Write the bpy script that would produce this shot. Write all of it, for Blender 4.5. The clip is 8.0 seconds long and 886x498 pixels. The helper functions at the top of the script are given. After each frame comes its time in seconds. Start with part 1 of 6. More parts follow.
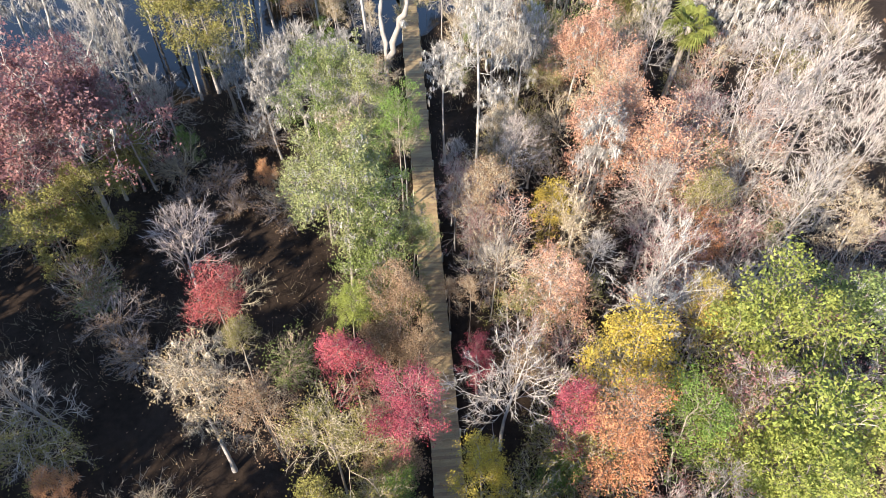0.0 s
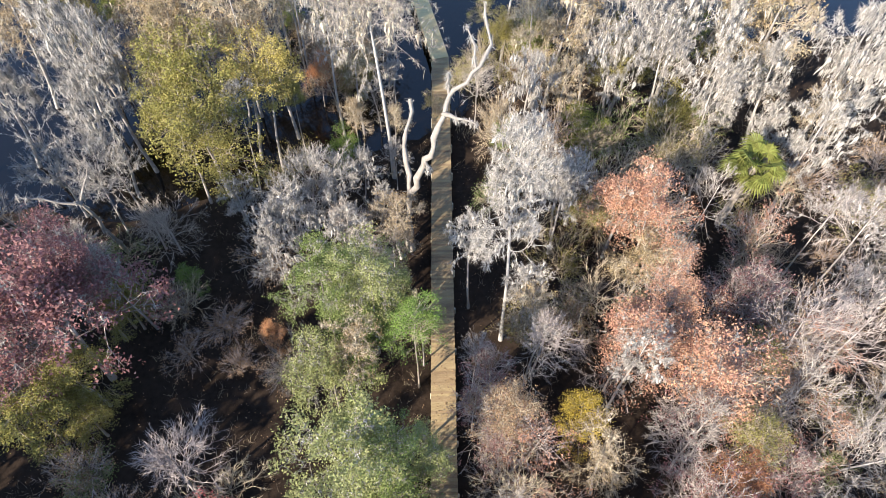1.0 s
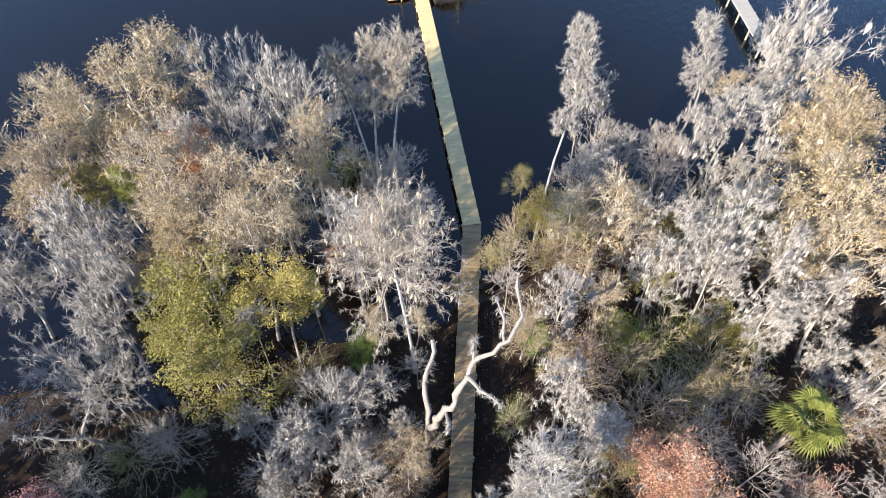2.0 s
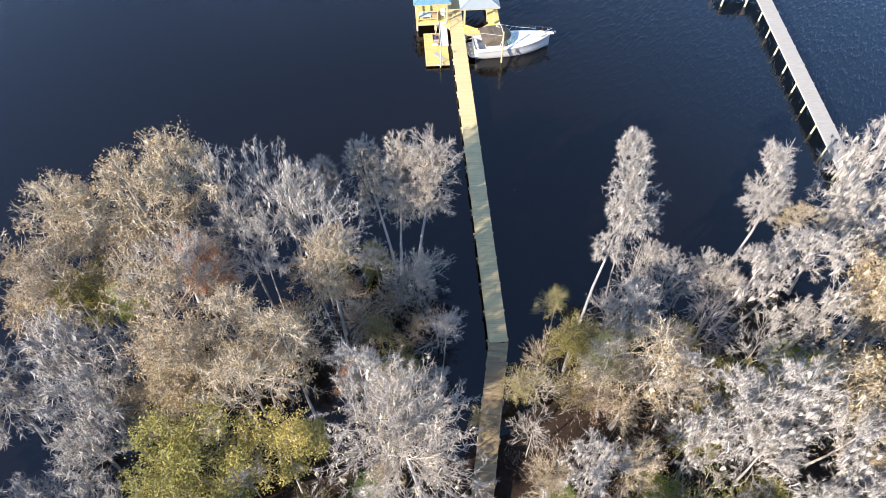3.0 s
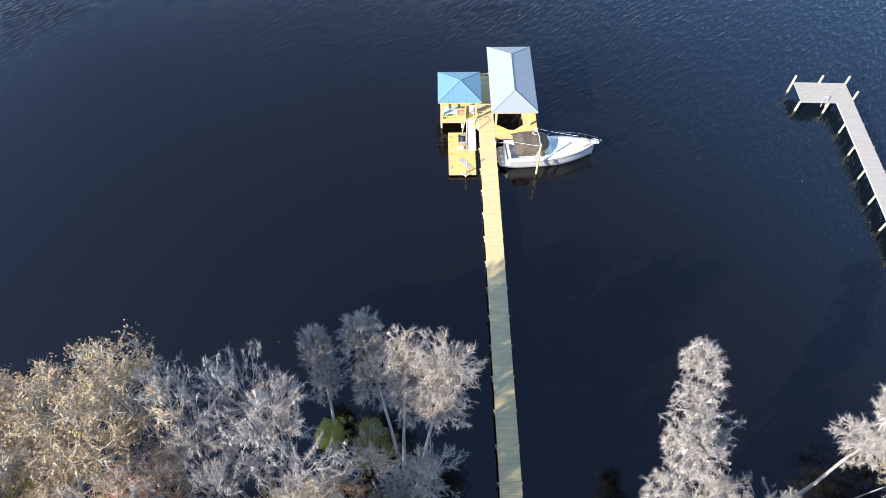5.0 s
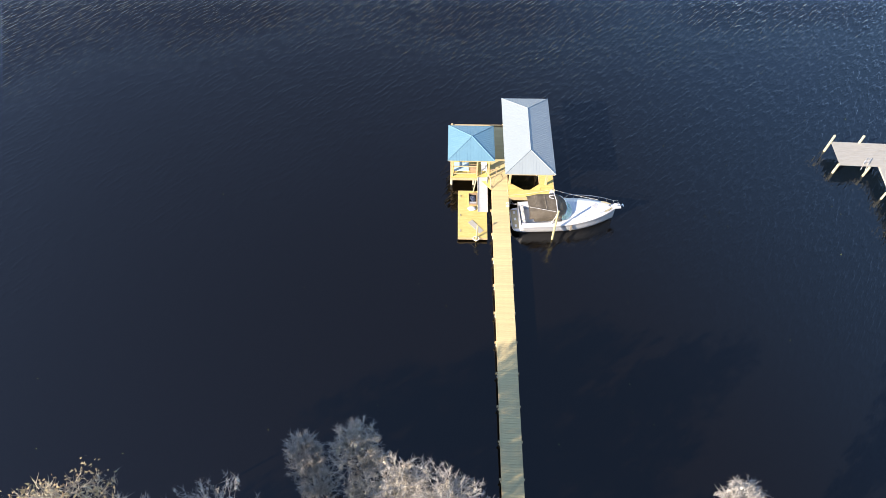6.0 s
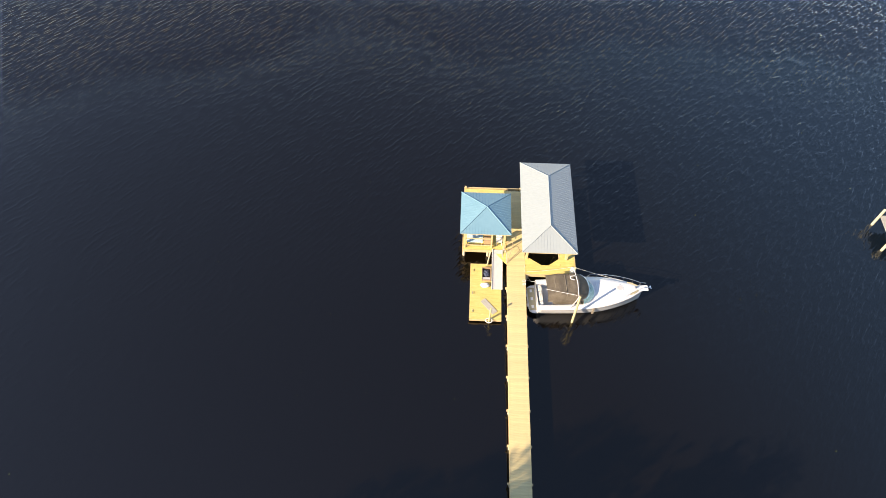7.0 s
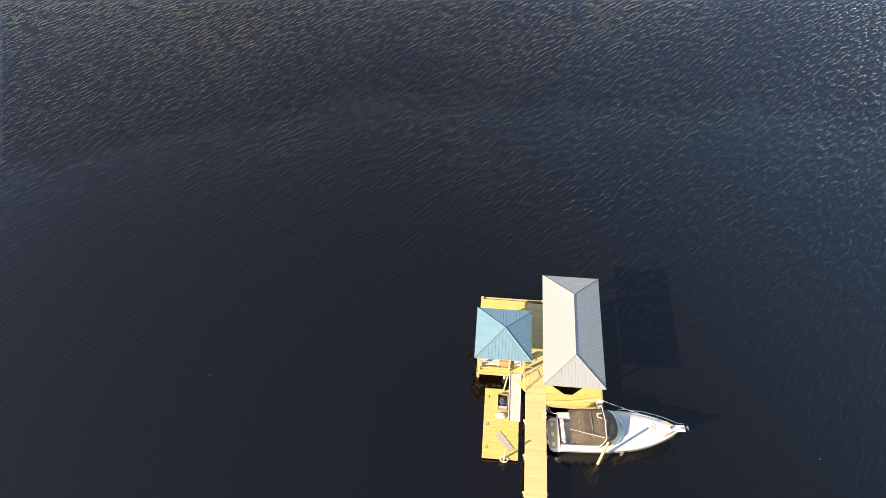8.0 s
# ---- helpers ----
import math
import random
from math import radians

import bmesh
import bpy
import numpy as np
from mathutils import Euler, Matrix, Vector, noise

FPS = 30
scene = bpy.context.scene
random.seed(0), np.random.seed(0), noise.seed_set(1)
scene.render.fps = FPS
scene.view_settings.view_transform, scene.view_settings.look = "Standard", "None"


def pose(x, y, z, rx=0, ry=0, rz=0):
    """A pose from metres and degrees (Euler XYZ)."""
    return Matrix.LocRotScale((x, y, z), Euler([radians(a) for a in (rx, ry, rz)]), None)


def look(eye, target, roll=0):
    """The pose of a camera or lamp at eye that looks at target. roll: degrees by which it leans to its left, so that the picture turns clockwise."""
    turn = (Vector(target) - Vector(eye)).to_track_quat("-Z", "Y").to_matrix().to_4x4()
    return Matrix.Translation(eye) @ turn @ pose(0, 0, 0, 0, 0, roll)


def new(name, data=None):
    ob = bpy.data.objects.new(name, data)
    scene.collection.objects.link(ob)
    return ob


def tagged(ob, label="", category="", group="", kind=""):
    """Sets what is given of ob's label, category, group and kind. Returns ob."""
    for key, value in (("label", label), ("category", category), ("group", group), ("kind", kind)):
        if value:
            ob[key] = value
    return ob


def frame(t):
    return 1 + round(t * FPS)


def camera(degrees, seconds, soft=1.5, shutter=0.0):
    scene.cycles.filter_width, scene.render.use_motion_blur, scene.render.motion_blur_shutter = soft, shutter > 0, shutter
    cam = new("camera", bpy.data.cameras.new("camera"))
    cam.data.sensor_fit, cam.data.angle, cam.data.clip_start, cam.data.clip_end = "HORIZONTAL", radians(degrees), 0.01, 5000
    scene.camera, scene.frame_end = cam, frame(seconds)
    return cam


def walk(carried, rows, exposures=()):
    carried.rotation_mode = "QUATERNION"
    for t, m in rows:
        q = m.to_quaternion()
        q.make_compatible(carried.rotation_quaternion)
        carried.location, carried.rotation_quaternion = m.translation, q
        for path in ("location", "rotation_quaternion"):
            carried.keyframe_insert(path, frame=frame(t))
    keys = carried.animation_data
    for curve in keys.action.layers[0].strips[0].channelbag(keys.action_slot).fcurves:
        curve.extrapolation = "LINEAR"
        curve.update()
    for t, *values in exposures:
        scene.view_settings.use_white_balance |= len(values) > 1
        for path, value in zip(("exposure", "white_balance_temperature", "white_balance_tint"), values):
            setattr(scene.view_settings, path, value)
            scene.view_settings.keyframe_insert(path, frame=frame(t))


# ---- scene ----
cam = camera(68.95, 8.0, soft=0.5)
ROWS = [
    (0, -11.793, -48.397, 26.392, 40.948, -0.698, -16.604),
    (0.5, -10.190, -43.072, 28.665, 37.046, -0.754, -14.811),
    (1, -8.454, -37.204, 31.425, 34.939, -0.524, -12.624),
    (1.5, -6.874, -31.250, 34.087, 34.362, -0.015, -10.522),
    (2, -5.952, -26.261, 36.329, 35.137, 0.103, -8.578),
    (2.2, -5.620, -24.253, 37.020, 34.919, 0.056, -7.831),
    (3.3, -4.591, -15.929, 37.986, 34.754, 0.019, -2.992),
    (3.5, -4.480, -14.328, 37.831, 34.530, -0.058, -2.627),
    (4, -4.216, -11.144, 37.786, 34.505, 0.105, -2.295),
    (4.5, -4.042, -8.005, 37.709, 34.672, 0.018, -1.499),
    (5, -3.852, -5.062, 37.727, 34.763, -0.003, -0.541),
    (6.5, -3.786, 4.152, 37.528, 34.940, -0.088, 1.736),
    (7, -3.759, 7.505, 37.633, 34.849, 0.147, 2.652),
    (7.5, -3.806, 10.909, 37.678, 35.638, 0.264, 3.554),
    (8, -3.736, 14.101, 37.467, 38.124, 0.610, 5.071),
]
EXPOSURES = [
    (0.0, 1.62, 7100, 13), (1.0, 1.5, 7000, 13), (2.0, 1.44, 6900, 14), (3.5, 1.45, 6800, 16), (5.0, 1.42, 6700, 15),
    (6.5, 1.35, 8000, 16), (8.0, 1.35, 9700, 17),
]
walk(cam, [(t, pose(*p)) for t, *p in ROWS], EXPOSURES)

# ---- world and sun: clear low afternoon sun behind the camera's left shoulder ----
SUN_EL, SUN_TO = radians(27), radians(33)
sun_from = Vector((-math.cos(SUN_TO) * math.cos(SUN_EL), -math.sin(SUN_TO) * math.cos(SUN_EL), math.sin(SUN_EL)))
world = bpy.data.worlds.new("sky")
scene.world = world
world.use_nodes = True
wn = world.node_tree
sky = wn.nodes.new("ShaderNodeTexSky")
sky.sky_type, sky.sun_disc = "NISHITA", False
sky.sun_elevation, sky.sun_rotation = SUN_EL, math.atan2(sun_from.x, sun_from.y)
sky.air_density, sky.dust_density, sky.ozone_density = 0.9, 0.2, 4.0
wn.links.new(sky.outputs[0], wn.nodes["Background"].inputs[0])
wn.nodes["Background"].inputs[1].default_value = 0.15
sun = new("sun", bpy.data.lights.new("sun", "SUN"))
sun.data.energy, sun.data.angle, sun.data.color = 4.5, radians(0.53), (1.0, 0.92, 0.81)
sun.matrix_world = look(sun_from * 100, (0, 0, 0))


# ---- materials ----
def shader(name, a, b, scale=4.0, rough=0.7, bump=0.0, bump_scale=30.0, metal=0.0, stretch=(1, 1, 1), island=0.0, per_object=0.0, through_light=0.0, coat=0.0):
    """A two-colour surface: broad noise mixes a and b, finer noise breaks it up, islands or objects vary in value."""
    m = bpy.data.materials.new(name)
    m.use_nodes = True
    nt = m.node_tree
    n, lk = nt.nodes, nt.links
    bsdf = n["Principled BSDF"]
    bsdf.inputs["Roughness"].default_value, bsdf.inputs["Metallic"].default_value = rough, metal
    bsdf.inputs["Coat Weight"].default_value = coat
    tc, mp = n.new("ShaderNodeTexCoord"), n.new("ShaderNodeMapping")
    mp.inputs["Scale"].default_value = stretch
    lk.new(tc.outputs["Object"], mp.inputs[0])
    broad, fine = n.new("ShaderNodeTexNoise"), n.new("ShaderNodeTexNoise")
    broad.inputs["Scale"].default_value, broad.inputs["Detail"].default_value = scale, 5
    fine.inputs["Scale"].default_value, fine.inputs["Detail"].default_value = scale * 7, 4
    for t in (broad, fine):
        lk.new(mp.outputs[0], t.inputs[0])
    mixf = n.new("ShaderNodeMath")
    mixf.operation = "MULTIPLY_ADD"
    mixf.inputs[1].default_value = 0.45
    lk.new(fine.outputs[0], mixf.inputs[0])
    half = n.new("ShaderNodeMath")
    half.operation = "MULTIPLY"
    half.inputs[1].default_value = 0.55
    lk.new(broad.outputs[0], half.inputs[0])
    lk.new(half.outputs[0], mixf.inputs[2])
    ramp = n.new("ShaderNodeMapRange")
    ramp.inputs["From Min"].default_value, ramp.inputs["From Max"].default_value = 0.33, 0.67
    lk.new(mixf.outputs[0], ramp.inputs[0])
    col = n.new("ShaderNodeMix")
    col.data_type = "RGBA"
    col.inputs[6].default_value, col.inputs[7].default_value = (*a, 1), (*b, 1)
    lk.new(ramp.outputs[0], col.inputs[0])
    out = col.outputs[2]
    for amount, node, sock in ((island, "ShaderNodeNewGeometry", "Random Per Island"), (per_object, "ShaderNodeObjectInfo", "Random")):
        if amount:
            src, hsv, mr = n.new(node), n.new("ShaderNodeHueSaturation"), n.new("ShaderNodeMapRange")
            mr.inputs["To Min"].default_value, mr.inputs["To Max"].default_value = 1 - amount, 1 + amount
            lk.new(src.outputs[sock], mr.inputs[0])
            lk.new(mr.outputs[0], hsv.inputs["Value"])
            hue = n.new("ShaderNodeMapRange")
            hue.inputs["To Min"].default_value, hue.inputs["To Max"].default_value = 0.5 - amount * 0.05, 0.5 + amount * 0.05
            lk.new(src.outputs[sock], hue.inputs[0])
            lk.new(hue.outputs[0], hsv.inputs["Hue"])
            lk.new(out, hsv.inputs["Color"])
            out = hsv.outputs[0]
    lk.new(out, bsdf.inputs["Base Color"])
    if bump:
        bt, bn = n.new("ShaderNodeTexNoise"), n.new("ShaderNodeBump")
        bt.inputs["Scale"].default_value, bt.inputs["Detail"].default_value = bump_scale, 4
        bn.inputs["Strength"].default_value, bn.inputs["Distance"].default_value = bump, 0.02
        lk.new(mp.outputs[0], bt.inputs[0])
        lk.new(bt.outputs[0], bn.inputs["Height"])
        lk.new(bn.outputs[0], bsdf.inputs["Normal"])
    if through_light:
        tr, mx = n.new("ShaderNodeBsdfTranslucent"), n.new("ShaderNodeMixShader")
        mx.inputs[0].default_value = through_light
        lk.new(out, tr.inputs[0])
        lk.new(bsdf.outputs[0], mx.inputs[1])
        lk.new(tr.outputs[0], mx.inputs[2])
        lk.new(mx.outputs[0], n["Material Output"].inputs[0])
    return m


def leafy(name, a, b):
    m = shader(name, a, b, 1.2, 0.8, island=0.26, per_object=0.12, through_light=0.3)
    m.node_tree.nodes["Principled BSDF"].inputs["Specular IOR Level"].default_value = 0.2
    return m


BARK = shader("pale_bark", (0.258, 0.236, 0.213), (0.395, 0.372, 0.35), 3, 0.85, 0.5, 18, per_object=0.12)
BARK_DARK = shader("brown_bark", (0.2, 0.17, 0.14), (0.36, 0.32, 0.27), 3, 0.88, 0.5, 18, per_object=0.15)
BLEACHED = shader("bleached_wood", (0.319, 0.304, 0.285), (0.441, 0.426, 0.403), 2, 0.8, 0.4, 14)
SNAG = shader("silvered_dead_wood", (0.18, 0.166, 0.148), (0.32, 0.296, 0.266), 4, 0.85, 0.7, 12)
TWIG = shader("grey_twigs", (0.285, 0.26, 0.228), (0.427, 0.397, 0.356), 2, 0.85, per_object=0.12, island=0.5)
TWIG_GREY = shader("dull_grey_twigs", (0.27, 0.235, 0.2), (0.42, 0.378, 0.335), 2, 0.85, per_object=0.12, island=0.5)
TWIG_DARK = shader("brown_twigs", (0.17, 0.14, 0.11), (0.3, 0.26, 0.21), 2, 0.85, per_object=0.12, island=0.5)
TWIG_TAN = shader("tan_twigs", (0.29, 0.232, 0.158), (0.45, 0.375, 0.27), 2, 0.85, per_object=0.12, island=0.5)
TWIG_PINK = shader("pinkish_twigs", (0.27, 0.225, 0.2), (0.4, 0.342, 0.31), 2, 0.85, per_object=0.1, island=0.5)
MOSS = shader("silver_moss", (0.298, 0.285, 0.26), (0.419, 0.402, 0.374), 1.2, 0.95, island=0.5, per_object=0.08, through_light=0.12)
MOSS_TAN = shader("tan_moss", (0.35, 0.3, 0.225), (0.49, 0.433, 0.34), 1.2, 0.95, island=0.5, per_object=0.1, through_light=0.12)
GREEN = leafy("green_leaves", (0.107, 0.156, 0.041), (0.254, 0.303, 0.107))
BRIGHT = leafy("bright_green_leaves", (0.099, 0.171, 0.036), (0.216, 0.297, 0.072))
YELLOWGREEN = leafy("yellow_green_leaves", (0.16, 0.2, 0.04), (0.36, 0.38, 0.1))
OLIVE = leafy("olive_leaves", (0.171, 0.162, 0.045), (0.324, 0.288, 0.099))
YELLOW = leafy("yellow_leaves", (0.42, 0.32, 0.05), (0.6, 0.48, 0.1))
OCHRE = leafy("ochre_leaves", (0.299, 0.22, 0.114), (0.405, 0.312, 0.185))
PALEGREEN = leafy("pale_green_leaves", (0.198, 0.228, 0.076), (0.35, 0.365, 0.167))
GOLD = leafy("golden_leaves", (0.34, 0.28, 0.08), (0.5, 0.42, 0.15))
RED = leafy("red_leaves", (0.36, 0.075, 0.07), (0.55, 0.18, 0.16))
CRIMSON = leafy("crimson_leaves", (0.3, 0.05, 0.07), (0.52, 0.14, 0.17))
BURGUNDY = leafy("burgundy_leaves", (0.182, 0.0684, 0.0684), (0.35, 0.198, 0.19))
RUST = leafy("rust_leaves", (0.35, 0.17, 0.11), (0.52, 0.31, 0.22))
ORANGE = leafy("orange_leaves", (0.42, 0.18, 0.09), (0.6, 0.33, 0.17))
BROWN_LEAF = leafy("brown_leaves", (0.22, 0.14, 0.08), (0.4, 0.27, 0.17))
PALM_LEAF = leafy("palm_fronds", (0.109, 0.136, 0.0273), (0.234, 0.25, 0.0702))
LITTER = shader("swamp_floor", (0.017, 0.012, 0.0088), (0.042, 0.03, 0.0225), 0.5, 0.95, 0.8, 9)
LITTER.node_tree.nodes["Principled BSDF"].inputs["Specular IOR Level"].default_value = 0.08
DECK_NEW = shader("new_pine_decking", (0.5, 0.385, 0.11), (0.65, 0.53, 0.2), 1.5, 0.75, 0.3, 40, stretch=(1, 6, 6), per_object=0.05)
DECK_PIER = shader("weathered_pine_decking", (0.49, 0.387, 0.195), (0.6, 0.487, 0.25), 1.5, 0.75, 0.3, 40, stretch=(1, 6, 6), per_object=0.06)
DECK_OLD = shader("weathered_decking", (0.23, 0.165, 0.09), (0.35, 0.262, 0.145), 1.5, 0.8, 0.4, 40, stretch=(1, 4, 4), island=0.2)
DECK_GREY = shader("bleached_decking", (0.288, 0.276, 0.24), (0.376, 0.36, 0.32), 1.5, 0.8, 0.3, 40, stretch=(1, 5, 5), per_object=0.08)
TIMBER = shader("pine_framing", (0.46, 0.34, 0.18), (0.58, 0.45, 0.26), 2, 0.75, 0.3, 30)
PILE = shader("piling_timber", (0.42, 0.38, 0.28), (0.58, 0.54, 0.42), 2, 0.85, 0.4, 25)
PILE_YELLOW = shader("yellowed_piling", (0.46, 0.4, 0.2), (0.6, 0.53, 0.3), 2, 0.8, 0.3, 25)
PILE_WHITE = shader("pale_piling", (0.4, 0.37, 0.24), (0.52, 0.49, 0.34), 2, 0.8, 0.3, 25)
ROOF_BLUE = shader("blue_metal_roof", (0.12, 0.26, 0.335), (0.152, 0.3, 0.375), 0.5, 0.4)
ROOF_WHITE = shader("pale_metal_roof", (0.267, 0.31, 0.32), (0.284, 0.327, 0.337), 0.5, 0.5)
GELCOAT = shader("white_gelcoat", (0.577, 0.595, 0.614), (0.632, 0.642, 0.651), 1, 0.28, coat=0.4)
TAN_MAT = shader("tan_nonskid", (0.36, 0.31, 0.19), (0.46, 0.4, 0.26), 6, 0.8, 0.3, 80)
CANVAS = shader("dark_canvas", (0.17, 0.145, 0.11), (0.25, 0.215, 0.165), 2.5, 0.85, 0.5, 10)
STEEL = shader("stainless_steel", (0.6, 0.6, 0.6), (0.7, 0.7, 0.7), 4, 0.22, metal=1.0)
ALUMINIUM = shader("grey_aluminium", (0.44, 0.44, 0.43), (0.52, 0.52, 0.51), 3, 0.55, 0.2, 30, metal=0.15)
RUBBER = shader("black_rubber", (0.012, 0.012, 0.013), (0.03, 0.03, 0.03), 3, 0.6)
ROPE = shader("pale_rope", (0.55, 0.53, 0.48), (0.68, 0.66, 0.6), 8, 0.9)
PLASTIC = shader("white_plastic", (0.68, 0.68, 0.66), (0.76, 0.76, 0.74), 4, 0.45)
DARK_BLUE = shader("navy_canvas", (0.02, 0.03, 0.06), (0.06, 0.08, 0.13), 5, 0.7)
BLUE_PLASTIC = shader("pale_blue_panel", (0.36, 0.5, 0.58), (0.44, 0.58, 0.66), 3, 0.5)
BROWN = shader("brown_cushion", (0.3, 0.2, 0.12), (0.4, 0.28, 0.17), 3, 0.8)


def glass(name, tint):
    m = bpy.data.materials.new(name)
    m.use_nodes = True
    b = m.node_tree.nodes["Principled BSDF"]
    b.inputs["Base Color"].default_value, b.inputs["Transmission Weight"].default_value = (*tint, 1), 0.75
    b.inputs["Roughness"].default_value = 0.06
    return m


GLASS = glass("aqua_windscreen", (0.5, 0.85, 0.9))


def water_surface():
    m = bpy.data.materials.new("dark_tannin_water")
    m.use_nodes = True
    n, lk = m.node_tree.nodes, m.node_tree.links
    b = n["Principled BSDF"]
    b.inputs["Base Color"].default_value, b.inputs["Roughness"].default_value, b.inputs["IOR"].default_value = (0.003, 0.0024, 0.002, 1), 0.035, 1.33
    b.inputs["Specular IOR Level"].default_value = 1.1
    geo = n.new("ShaderNodeNewGeometry")
    # wind ripples: crests run a little north of east, broken into short lengths
    turn, squeeze = n.new("ShaderNodeMapping"), n.new("ShaderNodeMapping")
    turn.inputs["Rotation"].default_value = (0, 0, radians(-50))
    squeeze.inputs["Scale"].default_value = (1.0, 4.2, 1)
    lk.new(geo.outputs["Position"], turn.inputs[0])
    lk.new(turn.outputs[0], squeeze.inputs[0])
    a, c, d = (n.new("ShaderNodeTexNoise") for _ in range(3))
    for tex, s, det in ((a, 1.0, 2), (c, 2.8, 2)):
        tex.inputs["Scale"].default_value, tex.inputs["Detail"].default_value, tex.inputs["Distortion"].default_value = s, det, 0.15
        lk.new(squeeze.outputs[0], tex.inputs[0])
    d.inputs["Scale"].default_value, d.inputs["Detail"].default_value = 0.035, 2
    lk.new(geo.outputs["Position"], d.inputs[0])
    add = n.new("ShaderNodeMath")
    add.operation = "MULTIPLY_ADD"
    add.inputs[1].default_value = 0.3
    lk.new(c.outputs[0], add.inputs[0])
    crest = n.new("ShaderNodeMapRange")
    crest.interpolation_type = "SMOOTHSTEP"
    crest.inputs["From Min"].default_value, crest.inputs["From Max"].default_value = 0.44, 0.76
    lk.new(a.outputs[0], crest.inputs[0])
    lk.new(crest.outputs[0], add.inputs[2])
    # the trees shelter the water by the bank: ripples grow with the distance from it
    sep, fetch, gust, amp = n.new("ShaderNodeSeparateXYZ"), n.new("ShaderNodeMapRange"), n.new("ShaderNodeMapRange"), n.new("ShaderNodeMath")
    lk.new(geo.outputs["Position"], sep.inputs[0])
    reach, east, west, aside = (n.new("ShaderNodeMath") for _ in range(4))
    for node, k in ((east, 0.55), (west, -0.26)):
        node.operation = "MULTIPLY"
        node.inputs[1].default_value = k
        lk.new(sep.outputs["X"], node.inputs[0])
        lk.new(node.outputs[0], aside.inputs[0 if node is east else 1])
    aside.operation = "MAXIMUM"
    reach.operation = "MULTIPLY_ADD"
    reach.inputs[1].default_value = 1.0
    lk.new(aside.outputs[0], reach.inputs[0])
    lk.new(sep.outputs["Y"], reach.inputs[2])
    lk.new(reach.outputs[0], fetch.inputs[0])
    fetch.inputs["From Min"].default_value, fetch.inputs["From Max"].default_value = 22, 64
    fetch.inputs["To Min"].default_value, fetch.inputs["To Max"].default_value = 0.06, 1.0
    lk.new(d.outputs[0], gust.inputs[0])
    gust.inputs["From Min"].default_value, gust.inputs["From Max"].default_value = 0.3, 0.7
    gust.inputs["To Min"].default_value, gust.inputs["To Max"].default_value = 0.6, 1.2
    # the wind comes off the far bank and stirs the eastern water most
    lee, stirred = n.new("ShaderNodeMapRange"), n.new("ShaderNodeMath")
    lk.new(sep.outputs["X"], lee.inputs[0])
    lee.inputs["From Min"].default_value, lee.inputs["From Max"].default_value = -32, 8
    lee.inputs["To Min"].default_value, lee.inputs["To Max"].default_value = 0.55, 1.0
    stirred.operation = "MULTIPLY"
    lk.new(gust.outputs[0], stirred.inputs[0])
    lk.new(lee.outputs[0], stirred.inputs[1])
    amp.operation = "MULTIPLY"
    lk.new(fetch.outputs[0], amp.inputs[0])
    lk.new(stirred.outputs[0], amp.inputs[1])
    bump = n.new("ShaderNodeBump")
    bump.inputs["Distance"].default_value = 0.06
    lk.new(amp.outputs[0], bump.inputs["Strength"])
    lk.new(add.outputs[0], bump.inputs["Height"])
    lk.new(bump.outputs[0], b.inputs["Normal"])
    # brown tannin water; to the north-east the sky's blue reflection is put into the colour
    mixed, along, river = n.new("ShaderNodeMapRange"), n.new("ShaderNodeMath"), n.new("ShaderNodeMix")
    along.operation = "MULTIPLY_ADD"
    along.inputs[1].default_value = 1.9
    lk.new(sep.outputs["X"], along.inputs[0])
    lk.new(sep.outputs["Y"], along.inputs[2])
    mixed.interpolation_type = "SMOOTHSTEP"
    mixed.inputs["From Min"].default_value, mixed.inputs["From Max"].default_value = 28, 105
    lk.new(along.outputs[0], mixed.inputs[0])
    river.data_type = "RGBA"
    # own tannin brown first, then the blue that stands in for reflected sky
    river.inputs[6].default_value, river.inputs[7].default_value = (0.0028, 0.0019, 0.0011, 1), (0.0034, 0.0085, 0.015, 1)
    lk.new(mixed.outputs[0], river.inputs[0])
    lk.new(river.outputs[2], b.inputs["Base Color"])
    return m


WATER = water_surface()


# ---- mesh helpers ----
def box(bm, x0, y0, z0, x1, y1, z1, bevel=0.0, m=None):
    made = bmesh.ops.create_cube(bm, size=1.0, matrix=(m or Matrix()) @ Matrix.Translation(((x0 + x1) / 2, (y0 + y1) / 2, (z0 + z1) / 2)) @ Matrix.Diagonal((abs(x1 - x0), abs(y1 - y0), abs(z1 - z0), 1)))
    if bevel:
        edges = {e for v in made["verts"] for e in v.link_edges}
        bmesh.ops.bevel(bm, geom=list(edges), offset=bevel, segments=2, profile=0.6, affect="EDGES")
    return bm


def rod(bm, p0, p1, r0, r1=None, sides=10):
    p0, p1 = Vector(p0), Vector(p1)
    d = p1 - p0
    bmesh.ops.create_cone(bm, cap_ends=True, segments=sides, radius1=r0, radius2=r0 if r1 is None else r1, depth=d.length,
                          matrix=Matrix.Translation((p0 + p1) / 2) @ d.to_track_quat("Z", "Y").to_matrix().to_4x4())
    return bm


def pipe(bm, points, r, sides=7):
    for a, b in zip(points, points[1:]):
        rod(bm, a, b, r, r, sides)
    for p in points[1:-1]:
        bmesh.ops.create_icosphere(bm, subdivisions=1, radius=r * 1.02, matrix=Matrix.Translation(p))
    return bm


